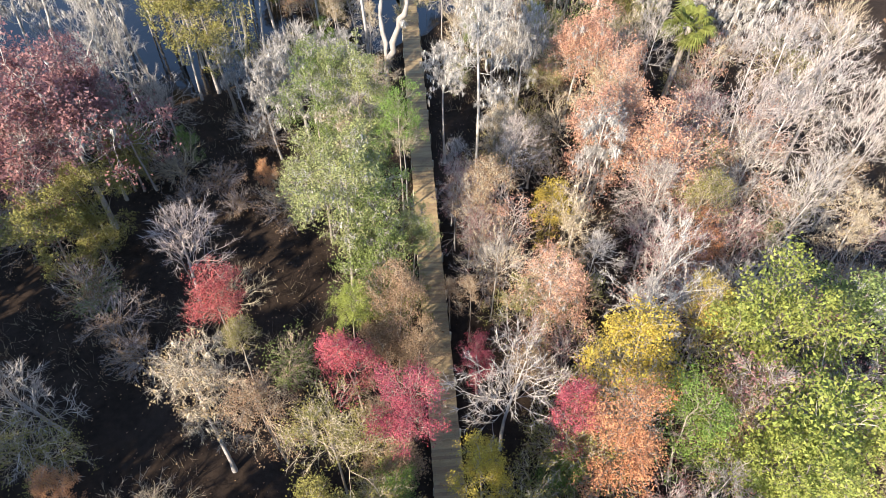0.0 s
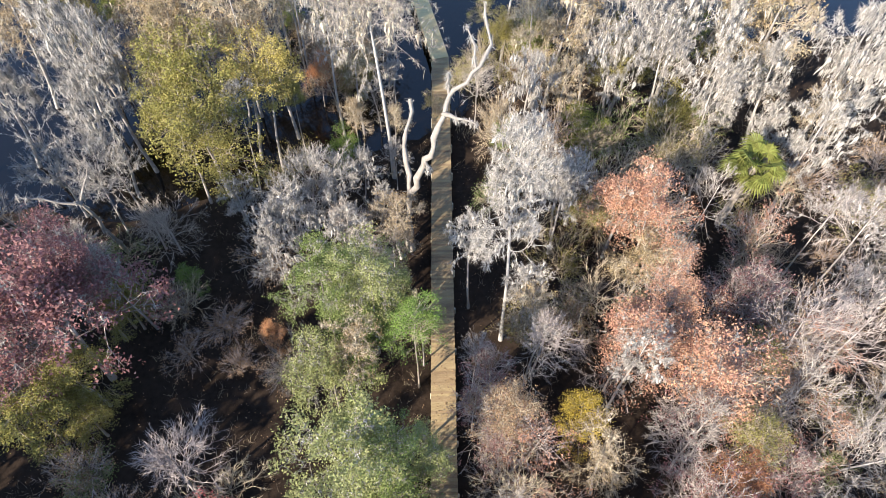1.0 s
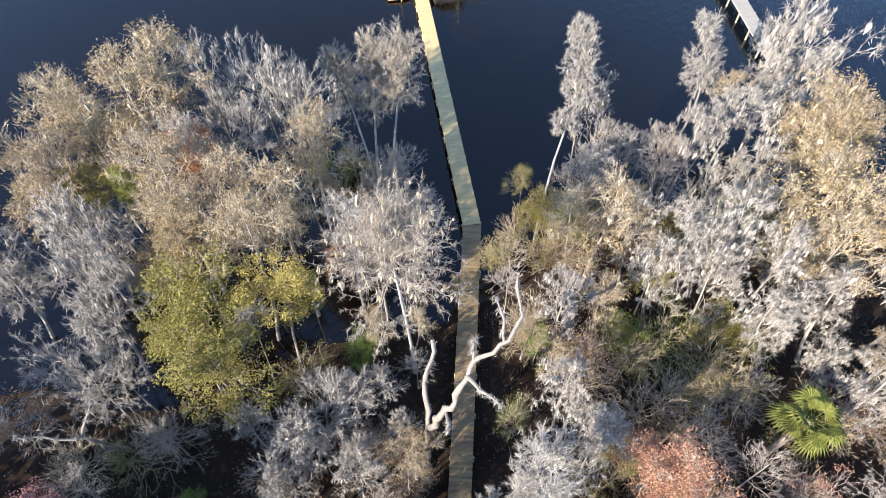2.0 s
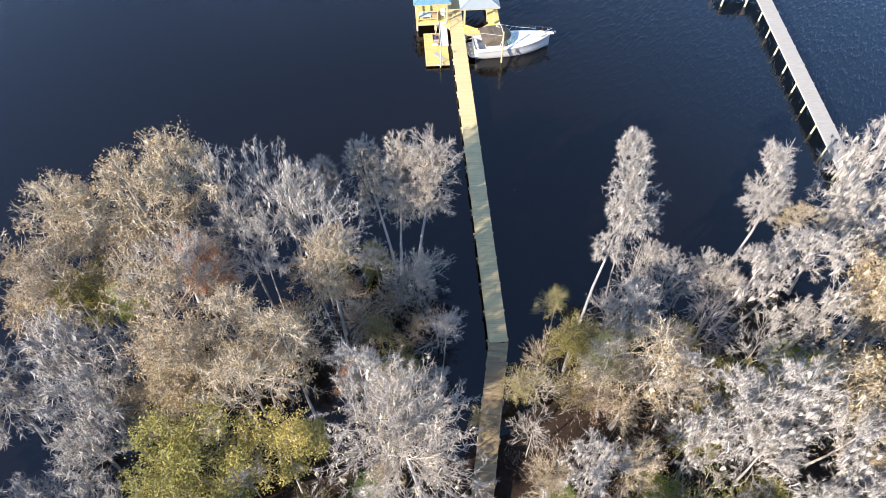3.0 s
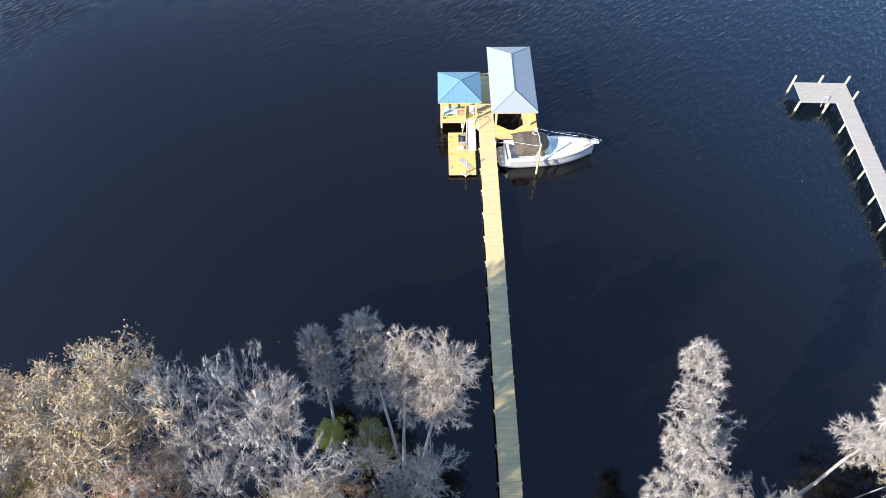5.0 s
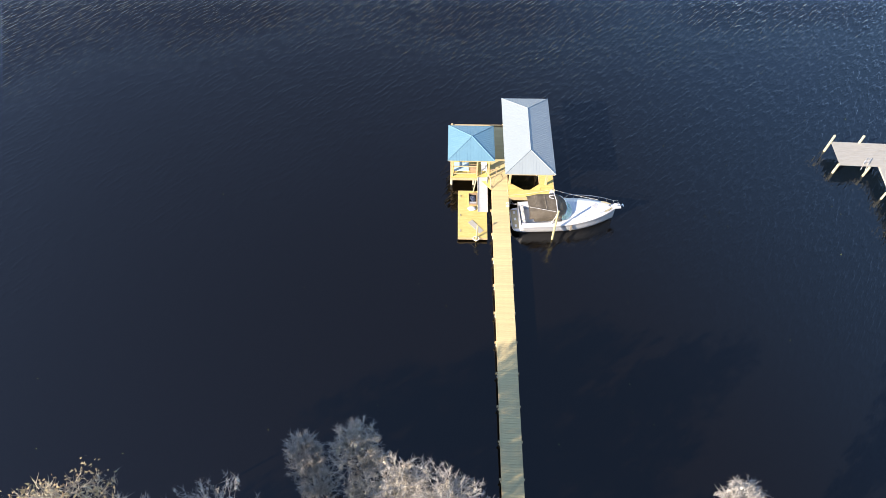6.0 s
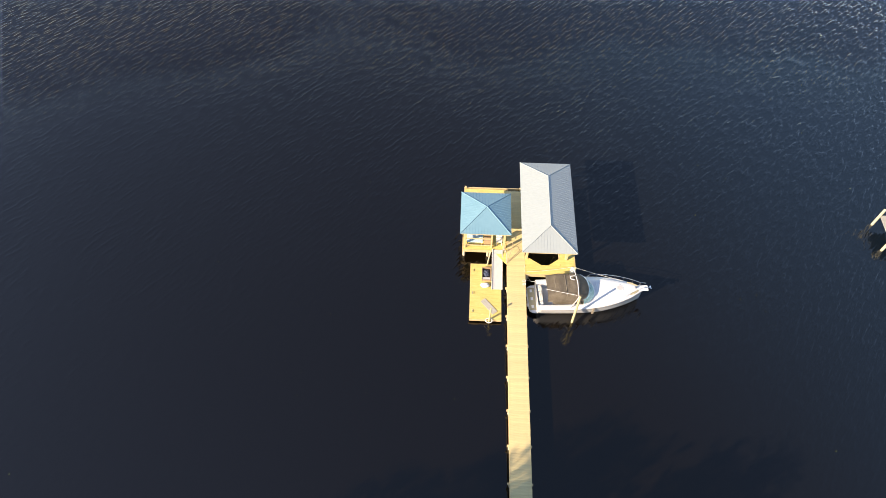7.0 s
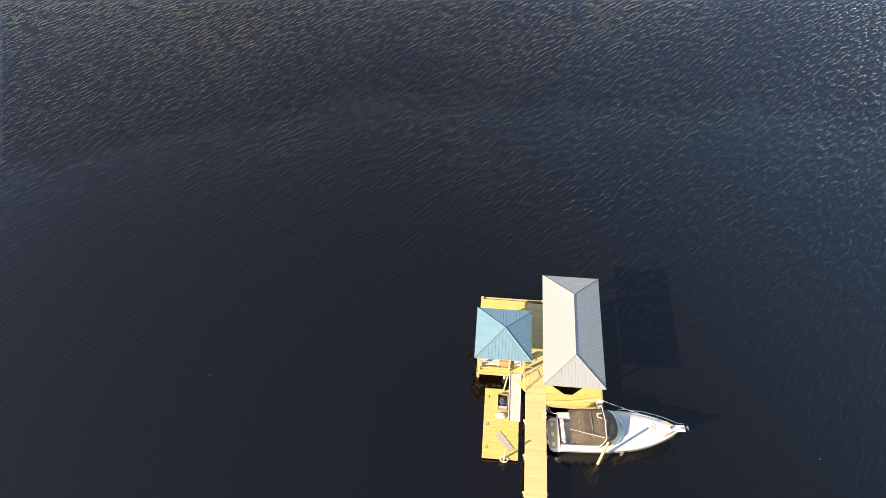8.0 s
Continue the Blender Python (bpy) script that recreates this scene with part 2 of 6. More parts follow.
def poly(bm, pts, z0, z1):
    """A slab with the outline pts between two heights."""
    low, high = [bm.verts.new((x, y, z0)) for x, y in pts], [bm.verts.new((x, y, z1)) for x, y in pts]
    bm.faces.new(high)
    bm.faces.new(low[::-1])
    for i in range(len(pts)):
        j = (i + 1) % len(pts)
        bm.faces.new((low[i], low[j], high[j], high[i]))
    return bm


def finish(name, bm, material, smooth=False):
    me = bpy.data.meshes.new(name)
    bmesh.ops.recalc_face_normals(bm, faces=bm.faces)
    bm.to_mesh(me)
    bm.free()
    me.materials.append(material)
    if smooth:
        me.shade_smooth()
    return me


def part(name, bm, material, parent, label="", smooth=False):
    ob = new(name, finish(name, bm, material, smooth) if isinstance(bm, bmesh.types.BMesh) else bm)
    ob.parent = parent
    return tagged(ob, label)


def thing(name, label, category, group="", kind="", at=None):
    ob = new(name)
    if at is not None:
        ob.matrix_basis = at
    return tagged(ob, label, category, group, kind)


def raw_mesh(name, verts, faces, material, smooth=False):
    me = bpy.data.meshes.new(name)
    me.from_pydata(verts, [], faces)
    me.materials.append(material)
    if smooth:
        me.shade_smooth()
    return me


# ---- trees ----
def tubes(segs, sides):
    """Tapered tubes for segments (p0, p1, r0, r1), as vertices and quads."""
    s = np.array([(*a, *b, c, d) for a, b, c, d in segs])
    p0, p1, r0, r1 = s[:, 0:3], s[:, 3:6], s[:, 6], s[:, 7]
    ax = p1 - p0
    ax /= np.linalg.norm(ax, axis=1)[:, None] + 1e-9
    ref = np.where(np.abs(ax[:, 2:3]) < 0.9, np.array([[0, 0, 1.0]]), np.array([[1.0, 0, 0]]))
    u = np.cross(ax, ref)
    u /= np.linalg.norm(u, axis=1)[:, None]
    v = np.cross(ax, u)
    ang = np.arange(sides) * 2 * np.pi / sides
    ring = u[:, None] * np.cos(ang)[None, :, None] + v[:, None] * np.sin(ang)[None, :, None]
    verts = np.concatenate([p0[:, None] + ring * r0[:, None, None], p1[:, None] + ring * r1[:, None, None]], 1)
    base = np.arange(len(s))[:, None, None] * 2 * sides
    i = np.arange(sides)
    j = (i + 1) % sides
    quad = np.stack([i, j, j + sides, i + sides], 1)
    return verts.reshape(-1, 3), (base + quad[None]).reshape(-1, 4)


def spikes(segs):
    """Twigs: three-sided spikes from p0 to the point p1."""
    s = np.array([(*a, *b, c) for a, b, c in segs])
    p0, p1, r = s[:, 0:3], s[:, 3:6], s[:, 6]
    ax = p1 - p0
    ax /= np.linalg.norm(ax, axis=1)[:, None] + 1e-9
    u = np.cross(ax, np.array([[0.31, 0.17, 0.93]]))
    u /= np.linalg.norm(u, axis=1)[:, None] + 1e-9
    v = np.cross(ax, u)
    ring = [p0 + r[:, None] * (u * math.cos(k * 2.094) + v * math.sin(k * 2.094)) for k in range(3)]
    verts = np.stack([*ring, p1], 1).reshape(-1, 3)
    f = np.array([(0, 1, 3), (1, 2, 3), (2, 0, 3)])
    return verts, (np.arange(len(s))[:, None, None] * 4 + f[None]).reshape(-1, 3)


def strands(segs):
    """Hanging moss: slim tapered blades from p0 to the point p1, turned at random."""
    s = np.array([(*a, *b, c) for a, b, c in segs])
    p0, p1, r = s[:, 0:3], s[:, 3:6], s[:, 6]
    turn = np.arange(len(s)) * 2.4
    u = np.stack([np.cos(turn), np.sin(turn), 0.25 * np.sin(turn * 3)], 1) * r[:, None]
    verts = np.stack([p0 - u, p0 + u, p1], 1).reshape(-1, 3)
    return verts, np.arange(len(s) * 3).reshape(-1, 3)


def leaves(points, size, rng):
    """Leaves and small sprays: pointed blades at random turns, most of them facing up."""
    p, n = np.array(points), len(points)
    nor = rng.normal(0, 0.6, (n, 3)) + np.array([0, 0, 0.75])
    nor /= np.linalg.norm(nor, axis=1)[:, None]
    u = np.cross(nor, rng.normal(0, 1, (n, 3)))
    u /= np.linalg.norm(u, axis=1)[:, None]
    v = np.cross(nor, u)
    s = (size * rng.uniform(0.55, 1.25, n))[:, None]
    verts = np.stack([p - u * s, p + u * s * 0.7 + v * s * 0.6, p + u * s * 0.7 - v * s * 0.6], 1).reshape(-1, 3)
    return verts, np.arange(n * 3).reshape(-1, 3)


def unit(v):
    return v / (np.linalg.norm(v) + 1e-9)


def bend(rng, p, d, length, steps, wobble, lift):
    """Points of a limb that starts at p along d, wanders and lifts (or droops)."""
    pts, d = [p], unit(d)
    for _ in range(steps):
        d = unit(d + rng.normal(0, wobble, 3) + np.array([0, 0, lift]))
        pts.append(pts[-1] + d * length / steps)
    return pts


STYLES = {
    # height, trunk share, limbs, limb start, elevation, reach, lift, fork angle, side twigs, tip twigs, twig length
    "dome": (7, 0.84, 10, (0.45, 1.0), (-4, 66), 2.3, 0.03, (20, 46), 3, 9, 0.3),
    "umbrella": (8, 0.84, 11, (0.62, 1.0), (2, 58), 3.0, 0.03, (20, 46), 4, 11, 0.3),
    "upright": (7, 0.5, 8, (0.2, 0.95), (34, 74), 3.4, 0.05, (12, 30), 3, 9, 0.34),
    "fine": (6, 0.55, 9, (0.15, 0.95), (15, 70), 2.5, 0.05, (16, 38), 2, 8, 0.32),
    "oak": (7, 0.62, 9, (0.4, 1.0), (0, 72), 2.6, 0.03, (24, 50), 0, 3, 0.3),
    "slim": (6, 0.8, 9, (0.3, 1.0), (12, 66), 2.1, 0.04, (20, 42), 0, 3, 0.3),
    "far": (9, 0.6, 8, (0.3, 1.0), (15, 68), 3.2, 0.03, (20, 42), 0, 2, 0.7),
    "shrub": (3, 0.1, 8, (0.0, 1.0), (34, 84), 2.3, 0.0, (14, 34), 2, 6, 0.3),
}


def fork(d, angle, turn):
    """A direction that leaves d by an angle, on the side that turn names."""
    side = unit(np.cross(d, np.array([0.31, 0.17, 0.93]) if abs(d[2]) < 0.85 else np.array([0.93, 0.2, 0.1])))
    other = np.cross(d, side)
    return unit(d * math.cos(angle) + (side * math.cos(turn) + other * math.sin(turn)) * math.sin(angle))


def grow(style, seed, trunk_path=None, limb_scale=1.0, limbs_more=1.0, low=None):
    """A bare tree whose limbs fork again and again: trunk, branches, twigs, and the places where moss or leaves can hang."""
    rng = np.random.default_rng(seed)
    H, share, n_limb, (s0, s1), (e0, e1), reach, lift, (f0, f1), n_side, n_tip, tl = STYLES[style]
    n_limb, s0 = int(n_limb * limbs_more), s0 if low is None else low
    trunk, limbs, twigs, hang, tips = [], [], [], [], []
    if trunk_path is None:
        path = bend(rng, np.array([0, 0, -0.3]), np.array([rng.normal(0, 0.06), rng.normal(0, 0.06), 1]), H * share + 0.3, 7, 0.06, 0.0)
    else:
        path = [np.array(p, float) for p in trunk_path]
    n = len(path) - 1
    rb = 0.0145 * H if style != "shrub" else 0.03
    radius = lambda f: rb * (1 - 0.7 * f) * (1 + 0.5 * max(0, 0.12 - f) / 0.12)
    for i in range(n):
        trunk.append((path[i], path[i + 1], radius(i / n), radius((i + 1) / n)))
    shares, steps = (0.34, 0.27, 0.22, 0.17), (3, 2, 2, 1)
    for k in range(n_limb):
        f = s0 + (s1 - s0) * (k + rng.uniform(0, 0.8)) / n_limb
        i = min(int(f * n), n - 1)
        start = path[i] + (path[i + 1] - path[i]) * (f * n - i)
        az = k * 2.4 + rng.normal(0, 0.4)
        el = radians(rng.uniform(e0, e1) if style == "shrub" else e0 + (e1 - e0) * f ** 1.5 + rng.normal(0, 9))
        d = np.array([math.cos(az) * math.cos(el), math.sin(az) * math.cos(el), math.sin(el)])
        L = reach * limb_scale * rng.uniform(0.45, 1.35) * (1.0 if style in ("shrub", "upright") else 1.1 - 0.35 * f)
        r = max(0.018, radius(f) * 0.33)
        heads = [(start, d, r)]
        for level in range(4):
            grown = []
            for p, d, r in heads:
                length = L * shares[level] * rng.uniform(0.7, 1.3)
                pts = bend(rng, p, d, length, steps[level], 0.16, lift)
                r_end = max(0.011, r * 0.66)
                for q in range(steps[level]):
                    ra, rc = r + (r_end - r) * q / steps[level], r + (r_end - r) * (q + 1) / steps[level]
                    if level < 3:
                        limbs.append((pts[q], pts[q + 1], ra, rc))
                    if level:
                        hang.append(pts[q] + (pts[q + 1] - pts[q]) * rng.uniform(0, 1))
                end = unit(pts[-1] - pts[-2])
                if level:
                    for _ in range(n_side):
                        q = rng.integers(0, steps[level])
                        tp = pts[q] + (pts[q + 1] - pts[q]) * rng.uniform(0, 1)
                        te = tp + fork(end, radians(rng.uniform(30, 75)), rng.uniform(0, 6.3)) * tl * rng.uniform(0.5, 1.2)
                        twigs.append((tp, te, 0.0105))
                        hang.append(tp)
                        tips.append(te)
                if level == 0:
                    # side branches fill the inside of the crown
                    for q in (1, 2):
                        along = unit(pts[q] - pts[q - 1])
                        grown.append((pts[q], fork(along, radians(rng.uniform(38, 68)), rng.uniform(0, 6.3)), r_end * 0.8))
                if level < 3:
                    turn = rng.uniform(0, 6.3)
                    for c in range(3 if rng.random() < 0.3 else 2):
                        grown.append((pts[-1], fork(end, radians(rng.uniform(f0, f1)), turn + c * (3.14 if c < 2 else 1.6)), r_end))
                else:
                    # the last shoot runs on to a point and is feathered with short twigs on both sides
                    shoot = bend(rng, pts[-1], end, tl * rng.uniform(0.8, 1.5), 2, 0.18, 0.1)
                    twigs.append((pts[-2], shoot[1], 0.014))
                    twigs.append((shoot[0], shoot[2], 0.011))
                    turn = rng.uniform(0, 6.3)
                    for c in range(n_tip):
                        h = (c + rng.uniform(0.1, 0.9)) / n_tip
                        tp = pts[-2] + (shoot[0] - pts[-2]) * h * 2 if h < 0.5 else shoot[0] + (shoot[1] - shoot[0]) * (h * 2 - 1)
                        te = tp + fork(end, radians(rng.uniform(22, 58)), turn + c * 3.14 + rng.normal(0, 0.5)) * tl * rng.uniform(0.5, 1.1)
                        twigs.append((tp, te, 0.0105))
                        tips.append(te)
                        hang.append(tp)
                    tips.append(shoot[2])
            heads = grown
    return {"trunk": trunk, "limbs": limbs, "twigs": twigs, "hang": np.array(hang), "tips": np.array(tips), "rng": rng}


def wood_meshes(g, name):
    tv, tf = tubes(g["trunk"], 8)
    lv, lf = tubes(g["limbs"], 3)
    wv, wf = strands(g["twigs"])
    trunk = raw_mesh(name + "_trunk", tv, tf.tolist(), BARK, True)
    limbs = raw_mesh(name + "_branches", np.concatenate([lv, wv]), lf.tolist() + (wf + len(lv)).tolist(), TWIG)
    return trunk, limbs


def beards(rng, at, length, width):
    """Hanging tufts of moss: uneven spindles that fall from the points at, as vertices and quads."""
    n, sides = len(at), 4
    t = np.array([0.0, 0.25, 0.65, 1.0])
    shape = np.array([0.55, 1.0, 0.6, 0.06])
    ang = np.arange(sides) * 2 * np.pi / sides
    sway = rng.normal(0, 0.13, (n, 1, 1, 2)) + rng.normal(0, 0.05, (n, 4, 1, 2))
    r = width[:, None, None] * shape[None, :, None] * rng.uniform(0.5, 1.5, (n, 4, sides))
    flat = rng.uniform(0.45, 1.0, (n, 1, 1))
    xy = np.stack([r * np.cos(ang + flat * 9), r * np.sin(ang + flat * 9) * flat], 3) + sway * t[None, :, None, None] * length[:, None, None, None]
    z = -t[None, :, None] * length[:, None, None] + rng.normal(0, 0.02, (n, 4, sides)) + 0.04
    verts = (np.concatenate([xy, z[..., None]], 3) + at[:, None, None, :]).reshape(-1, 3)
    i = np.arange(sides)
    band = np.stack([i, (i + 1) % sides, (i + 1) % sides + sides, i + sides], 1)
    quads = (np.arange(3)[:, None, None] * sides + band[None]).reshape(-1, 4)
    return verts, (np.arange(n)[:, None, None] * 4 * sides + quads[None]).reshape(-1, 4)


def moss_mesh(g, name, n_beard, length, n_lint):
    """Tapered beards with loose strands, and fine lint along the twigs."""
    rng = g["rng"]
    at = g["hang"][rng.integers(0, len(g["hang"]), n_beard)]
    fall = 0.1 + length * rng.uniform(0.1, 1.0, n_beard) ** 1.5
    bv, bf = beards(rng, at, fall, rng.uniform(0.035, 0.085, n_beard) * (0.7 + 0.6 * fall / (length + 0.1)))
    pick = np.repeat(np.arange(n_beard), 7)
    top = at[pick] + rng.normal(0, 0.07, (len(pick), 3))
    low = top + np.stack([rng.normal(0, 0.07, len(pick)), rng.normal(0, 0.07, len(pick)), -fall[pick] * rng.uniform(0.4, 1.15, len(pick))], 1)
    fine = g["hang"][rng.integers(0, len(g["hang"]), n_lint)] + rng.normal(0, 0.05, (n_lint, 3))
    end = fine + (rng.normal(0, 0.6, (n_lint, 3)) - np.array([0, 0, 0.45])) * rng.uniform(0.1, 0.3, n_lint)[:, None]
    v, f = strands(list(zip(np.concatenate([top, fine]), np.concatenate([low, end]), 0.012 * rng.uniform(0.5, 1.4, len(pick) + n_lint))))
    return raw_mesh(name + "_moss", np.concatenate([bv, v]), bf.tolist() + (f + len(bv)).tolist(), MOSS)


def leaf_mesh(g, name, n, size, spread):
    """Leaves in sprays round the twig ends, with gaps between the sprays."""
    rng = g["rng"]
    sprays = g["tips"][rng.integers(0, len(g["tips"]), max(16, n // 10))]
    at = sprays[rng.integers(0, len(sprays), n)] + rng.normal(0, spread, (n, 3)) * np.array([1, 1, 0.6])
    v, f = leaves(at, size, rng)
    return raw_mesh(name + "_foliage", v, f.tolist(), GREEN)


FORMS = {}
for style, seeds in (("dome", (3, 8, 15, 21)), ("upright", (5, 11, 19)), ("fine", (4, 13, 27)), ("oak", (6, 17, 29)), ("slim", (7, 22, 31)), ("far", (2, 12)), ("shrub", (9, 14, 25))):
    FORMS[style] = []
    for s in seeds:
        g = grow(style, s)
        form = {"wood": wood_meshes(g, style), "stem": max(0.5, g["trunk"][-1][1][2])}
        reach = np.linalg.norm(g["tips"][:, :2], axis=1)
        form["R"], form["top"] = float(np.percentile(reach, 90)), float(np.percentile(g["tips"][:, 2], 98))
        form["moss"] = moss_mesh(g, style, 230 if style in ("dome", "upright") else 60, 0.46, 2600)
        form["thin_moss"] = moss_mesh(g, style, 50, 0.28, 2400)
        form["leaf"] = leaf_mesh(g, style, {"oak": 11500, "slim": 9500, "far": 1600, "shrub": 2000}.get(style, 4200), {"far": 0.26, "oak": 0.06, "shrub": 0.055}.get(style, 0.052), 0.16)
        form["thin_leaf"] = leaf_mesh(g, style, 1700, 0.055, 0.14)
        FORMS[style].append(form)

# kind: name, label, category, style, bark, twigs, moss (mesh, material), leaves (mesh, material)
KINDS = {
    "mosst": ("cypress_tree", "pale grey cypress hung with silver moss", "dome", BARK, TWIG, ("moss", MOSS), None),
    "upright": ("bare_tree", "bare silver-grey tree with ascending limbs and some moss", "upright", BARK, TWIG, ("thin_moss", MOSS), None),
    "uprighttan": ("bare_tree", "pale leafless tree with fanned ascending limbs and moss", "upright", BARK, TWIG, ("moss", MOSS), None),
    "twig": ("bare_tree", "bare grey tree with fine spreading twigs", "fine", BARK, TWIG_GREY, None, None),
    "twigtan": ("cypress_tree", "tan leafless cypress with feathery twigs and moss", "dome", BARK, TWIG_TAN, ("thin_moss", MOSS_TAN), ("thin_leaf", OCHRE)),
    "twigpink": ("bare_tree", "bare pinkish-grey tree with fine twigs", "fine", BARK, TWIG_PINK, None, ("thin_leaf", BURGUNDY)),
    "rust": ("cypress_tree", "cypress with rust-coloured autumn foliage", "slim", BARK, TWIG_TAN, ("thin_moss", MOSS), ("leaf", RUST)),
    "burgundy": ("maple_tree", "maple with dull burgundy autumn leaves", "oak", BARK, TWIG_PINK, ("thin_moss", MOSS), ("leaf", BURGUNDY)),
    "red": ("maple_tree", "small maple with scarlet autumn leaves", "slim", BARK_DARK, TWIG_DARK, None, ("leaf", RED)),
    "crimson": ("maple_tree", "small maple with crimson autumn leaves", "slim", BARK_DARK, TWIG_DARK, None, ("leaf", CRIMSON)),
    "orange": ("maple_tree", "maple with orange-brown autumn leaves", "slim", BARK_DARK, TWIG_DARK, None, ("leaf", ORANGE)),
    "russet": ("maple_tree", "small tree with russet-brown leaves", "slim", BARK_DARK, TWIG_TAN, None, ("leaf", BROWN_LEAF)),
    "russetb": ("maple_tree", "half-bare tree with russet-brown leaves", "fine", BARK_DARK, TWIG_TAN, None, ("leaf", BROWN_LEAF)),
    "yellow": ("hickory_tree", "tree with clear yellow autumn leaves", "slim", BARK_DARK, TWIG_DARK, None, ("leaf", YELLOW)),
    "ochre": ("cypress_tree", "cypress with ochre foliage and tan moss", "dome", BARK, TWIG_TAN, ("thin_moss", MOSS_TAN), ("leaf", OCHRE)),
    "ochrep": ("cypress_tree", "pale tan cypress dense with moss and dry foliage", "dome", BARK, TWIG_TAN, ("moss", MOSS_TAN), ("leaf", OCHRE)),
    "green": ("oak_tree", "broad evergreen oak with grey-green leaves", "oak", BARK_DARK, TWIG_DARK, ("thin_moss", MOSS), ("leaf", GREEN)),
    "bright": ("bay_tree", "evergreen bay with bright green leaves", "slim", BARK_DARK, TWIG_DARK, None, ("leaf", BRIGHT)),
    "yellowgreen": ("oak_tree", "broad oak with yellow-green leaves", "oak", BARK_DARK, TWIG_DARK, None, ("leaf", YELLOWGREEN)),
    "olive": ("oak_tree", "oak with olive-yellow leaves", "oak", BARK_DARK, TWIG_DARK, None, ("leaf", OLIVE)),
    "oliveb": ("oak_tree", "half-bare small tree with olive-brown leaves", "fine", BARK_DARK, TWIG_TAN, None, ("leaf", OLIVE)),
    "oliveyellow": ("oak_tree", "oak with dusty olive-gold leaves", "oak", BARK, TWIG_TAN, None, ("leaf", OLIVE)),
    "russetp": ("maple_tree", "small maple with pinkish russet leaves", "slim", BARK_DARK, TWIG_PINK, None, ("thin_leaf", RUST)),
    "twigmoss": ("bare_tree", "bare pinkish-grey tree hazy with fine moss", "fine", BARK, TWIG_PINK, ("thin_moss", MOSS), None),
    "twigthin": ("bare_tree", "bare pinkish-grey tree with fine twigs", "fine", BARK, TWIG_PINK, None, None),
    "twigb": ("bare_tree", "low blue-grey leafless tree at the water's edge", "fine", BARK, TWIG, ("thin_moss", MOSS), None),
    "orangeb": ("cypress_tree", "bare cypress with a few orange leaves and tan moss", "dome", BARK, TWIG_TAN, ("thin_moss", MOSS_TAN), ("thin_leaf", ORANGE)),
    "yellowo": ("oak_tree", "oak with golden-olive leaves", "oak", BARK, TWIG_TAN, None, ("leaf", GOLD)),
    "yellowgreenp": ("oak_tree", "oak with pale yellow-green leaves and some moss", "oak", BARK_DARK, TWIG_DARK, ("thin_moss", MOSS), ("leaf", PALEGREEN)),
    "greenp": ("oak_tree", "broad oak with pale grey-green leaves", "oak", BARK_DARK, TWIG_DARK, ("thin_moss", MOSS), ("leaf", PALEGREEN)),
    "far": ("offview_tree", "tall half-bare tree added out of view to shade the swamp", "far", BARK_DARK, TWIG_TAN, None, ("leaf", BROWN_LEAF)),
    "shrubtan": ("shrub", "leafless tan shrub with many thin stems", "shrub", BARK, TWIG_TAN, None, None),
    "shrubolive": ("shrub", "shrub with sparse olive leaves", "shrub", BARK_DARK, TWIG_TAN, None, ("leaf", OLIVE)),
    "shrubgreen": ("shrub", "low shrub with dark green leaves", "shrub", BARK_DARK, TWIG_TAN, None, ("leaf", GREEN)),
    "darkshrub": ("shrub", "low dark brown leafless shrub", "shrub", BARK_DARK, TWIG_PINK, None, ("thin_leaf", BROWN_LEAF)),
}
made_kinds, rng_place = {}, random.Random(41)


def own_material(ob, material):
    ob.material_slots[0].link = "OBJECT"
    ob.material_slots[0].material = material


def plant(kind, x, y, height, radius):
    """One tree or shrub of a kind, with its stem at x, y."""
    name, label, style, bark, twig, moss, leaf = KINDS[kind]
    count = made_kinds[kind] = made_kinds.get(kind, -1) + 1
    form = FORMS[style][(count + len(kind)) % len(FORMS[style])]
    s = radius / form["R"]
    sz = min(height / form["top"], s * 1.08)
    rise = height - form["top"] * sz
    sy = s * rng_place.uniform(0.92, 1.08)
    top = thing(name, label, "shrub" if style == "shrub" else "tree", "shrubs of the swamp" if style == "shrub" else "trees of the swamp",
                at=pose(x, y, floor_height(x, y), 0, 0, rng_place.uniform(0, 360)))
    trunk = part("trunk" if style != "shrub" else "stem", form["wood"][0], None, top)
    trunk.matrix_basis = Matrix.Diagonal((s, sy, sz + rise / form["stem"], 1))
    own_material(trunk, bark)
    for name_, mesh, material in (("crown", form["wood"][1], twig), ("moss", form[moss[0]] if moss else None, moss and moss[1]), ("foliage", form[leaf[0]] if leaf else None, leaf and leaf[1])):
        if mesh:
            ob = tagged(part(name_, mesh, None, top), kind="stuff")
            ob.matrix_basis = pose(0, 0, rise) @ Matrix.Diagonal((s, sy, sz, 1))
            own_material(ob, material)
    return top


# ---- ground and water ----
def shore(x):
    """The bank's line: y of the water's edge at x."""
    return -3.0 + 2.2 * math.sin(x * 0.11 + 0.6) + 0.9 * math.sin(x * 0.37) + (2.0 if x > 3 else -3.5)


def floor_height(x, y):
    d = shore(x) - y
    z = 0.22 * max(-1.0, min(1.0, d / 5.0)) - (0.9 * min(1.0, max(0.0, -d) / 14.0))
    return z + 0.12 * noise.noise((x * 0.21, y * 0.21, 3.0)) + 0.05 * noise.noise((x * 0.9, y * 0.9, 1.0))


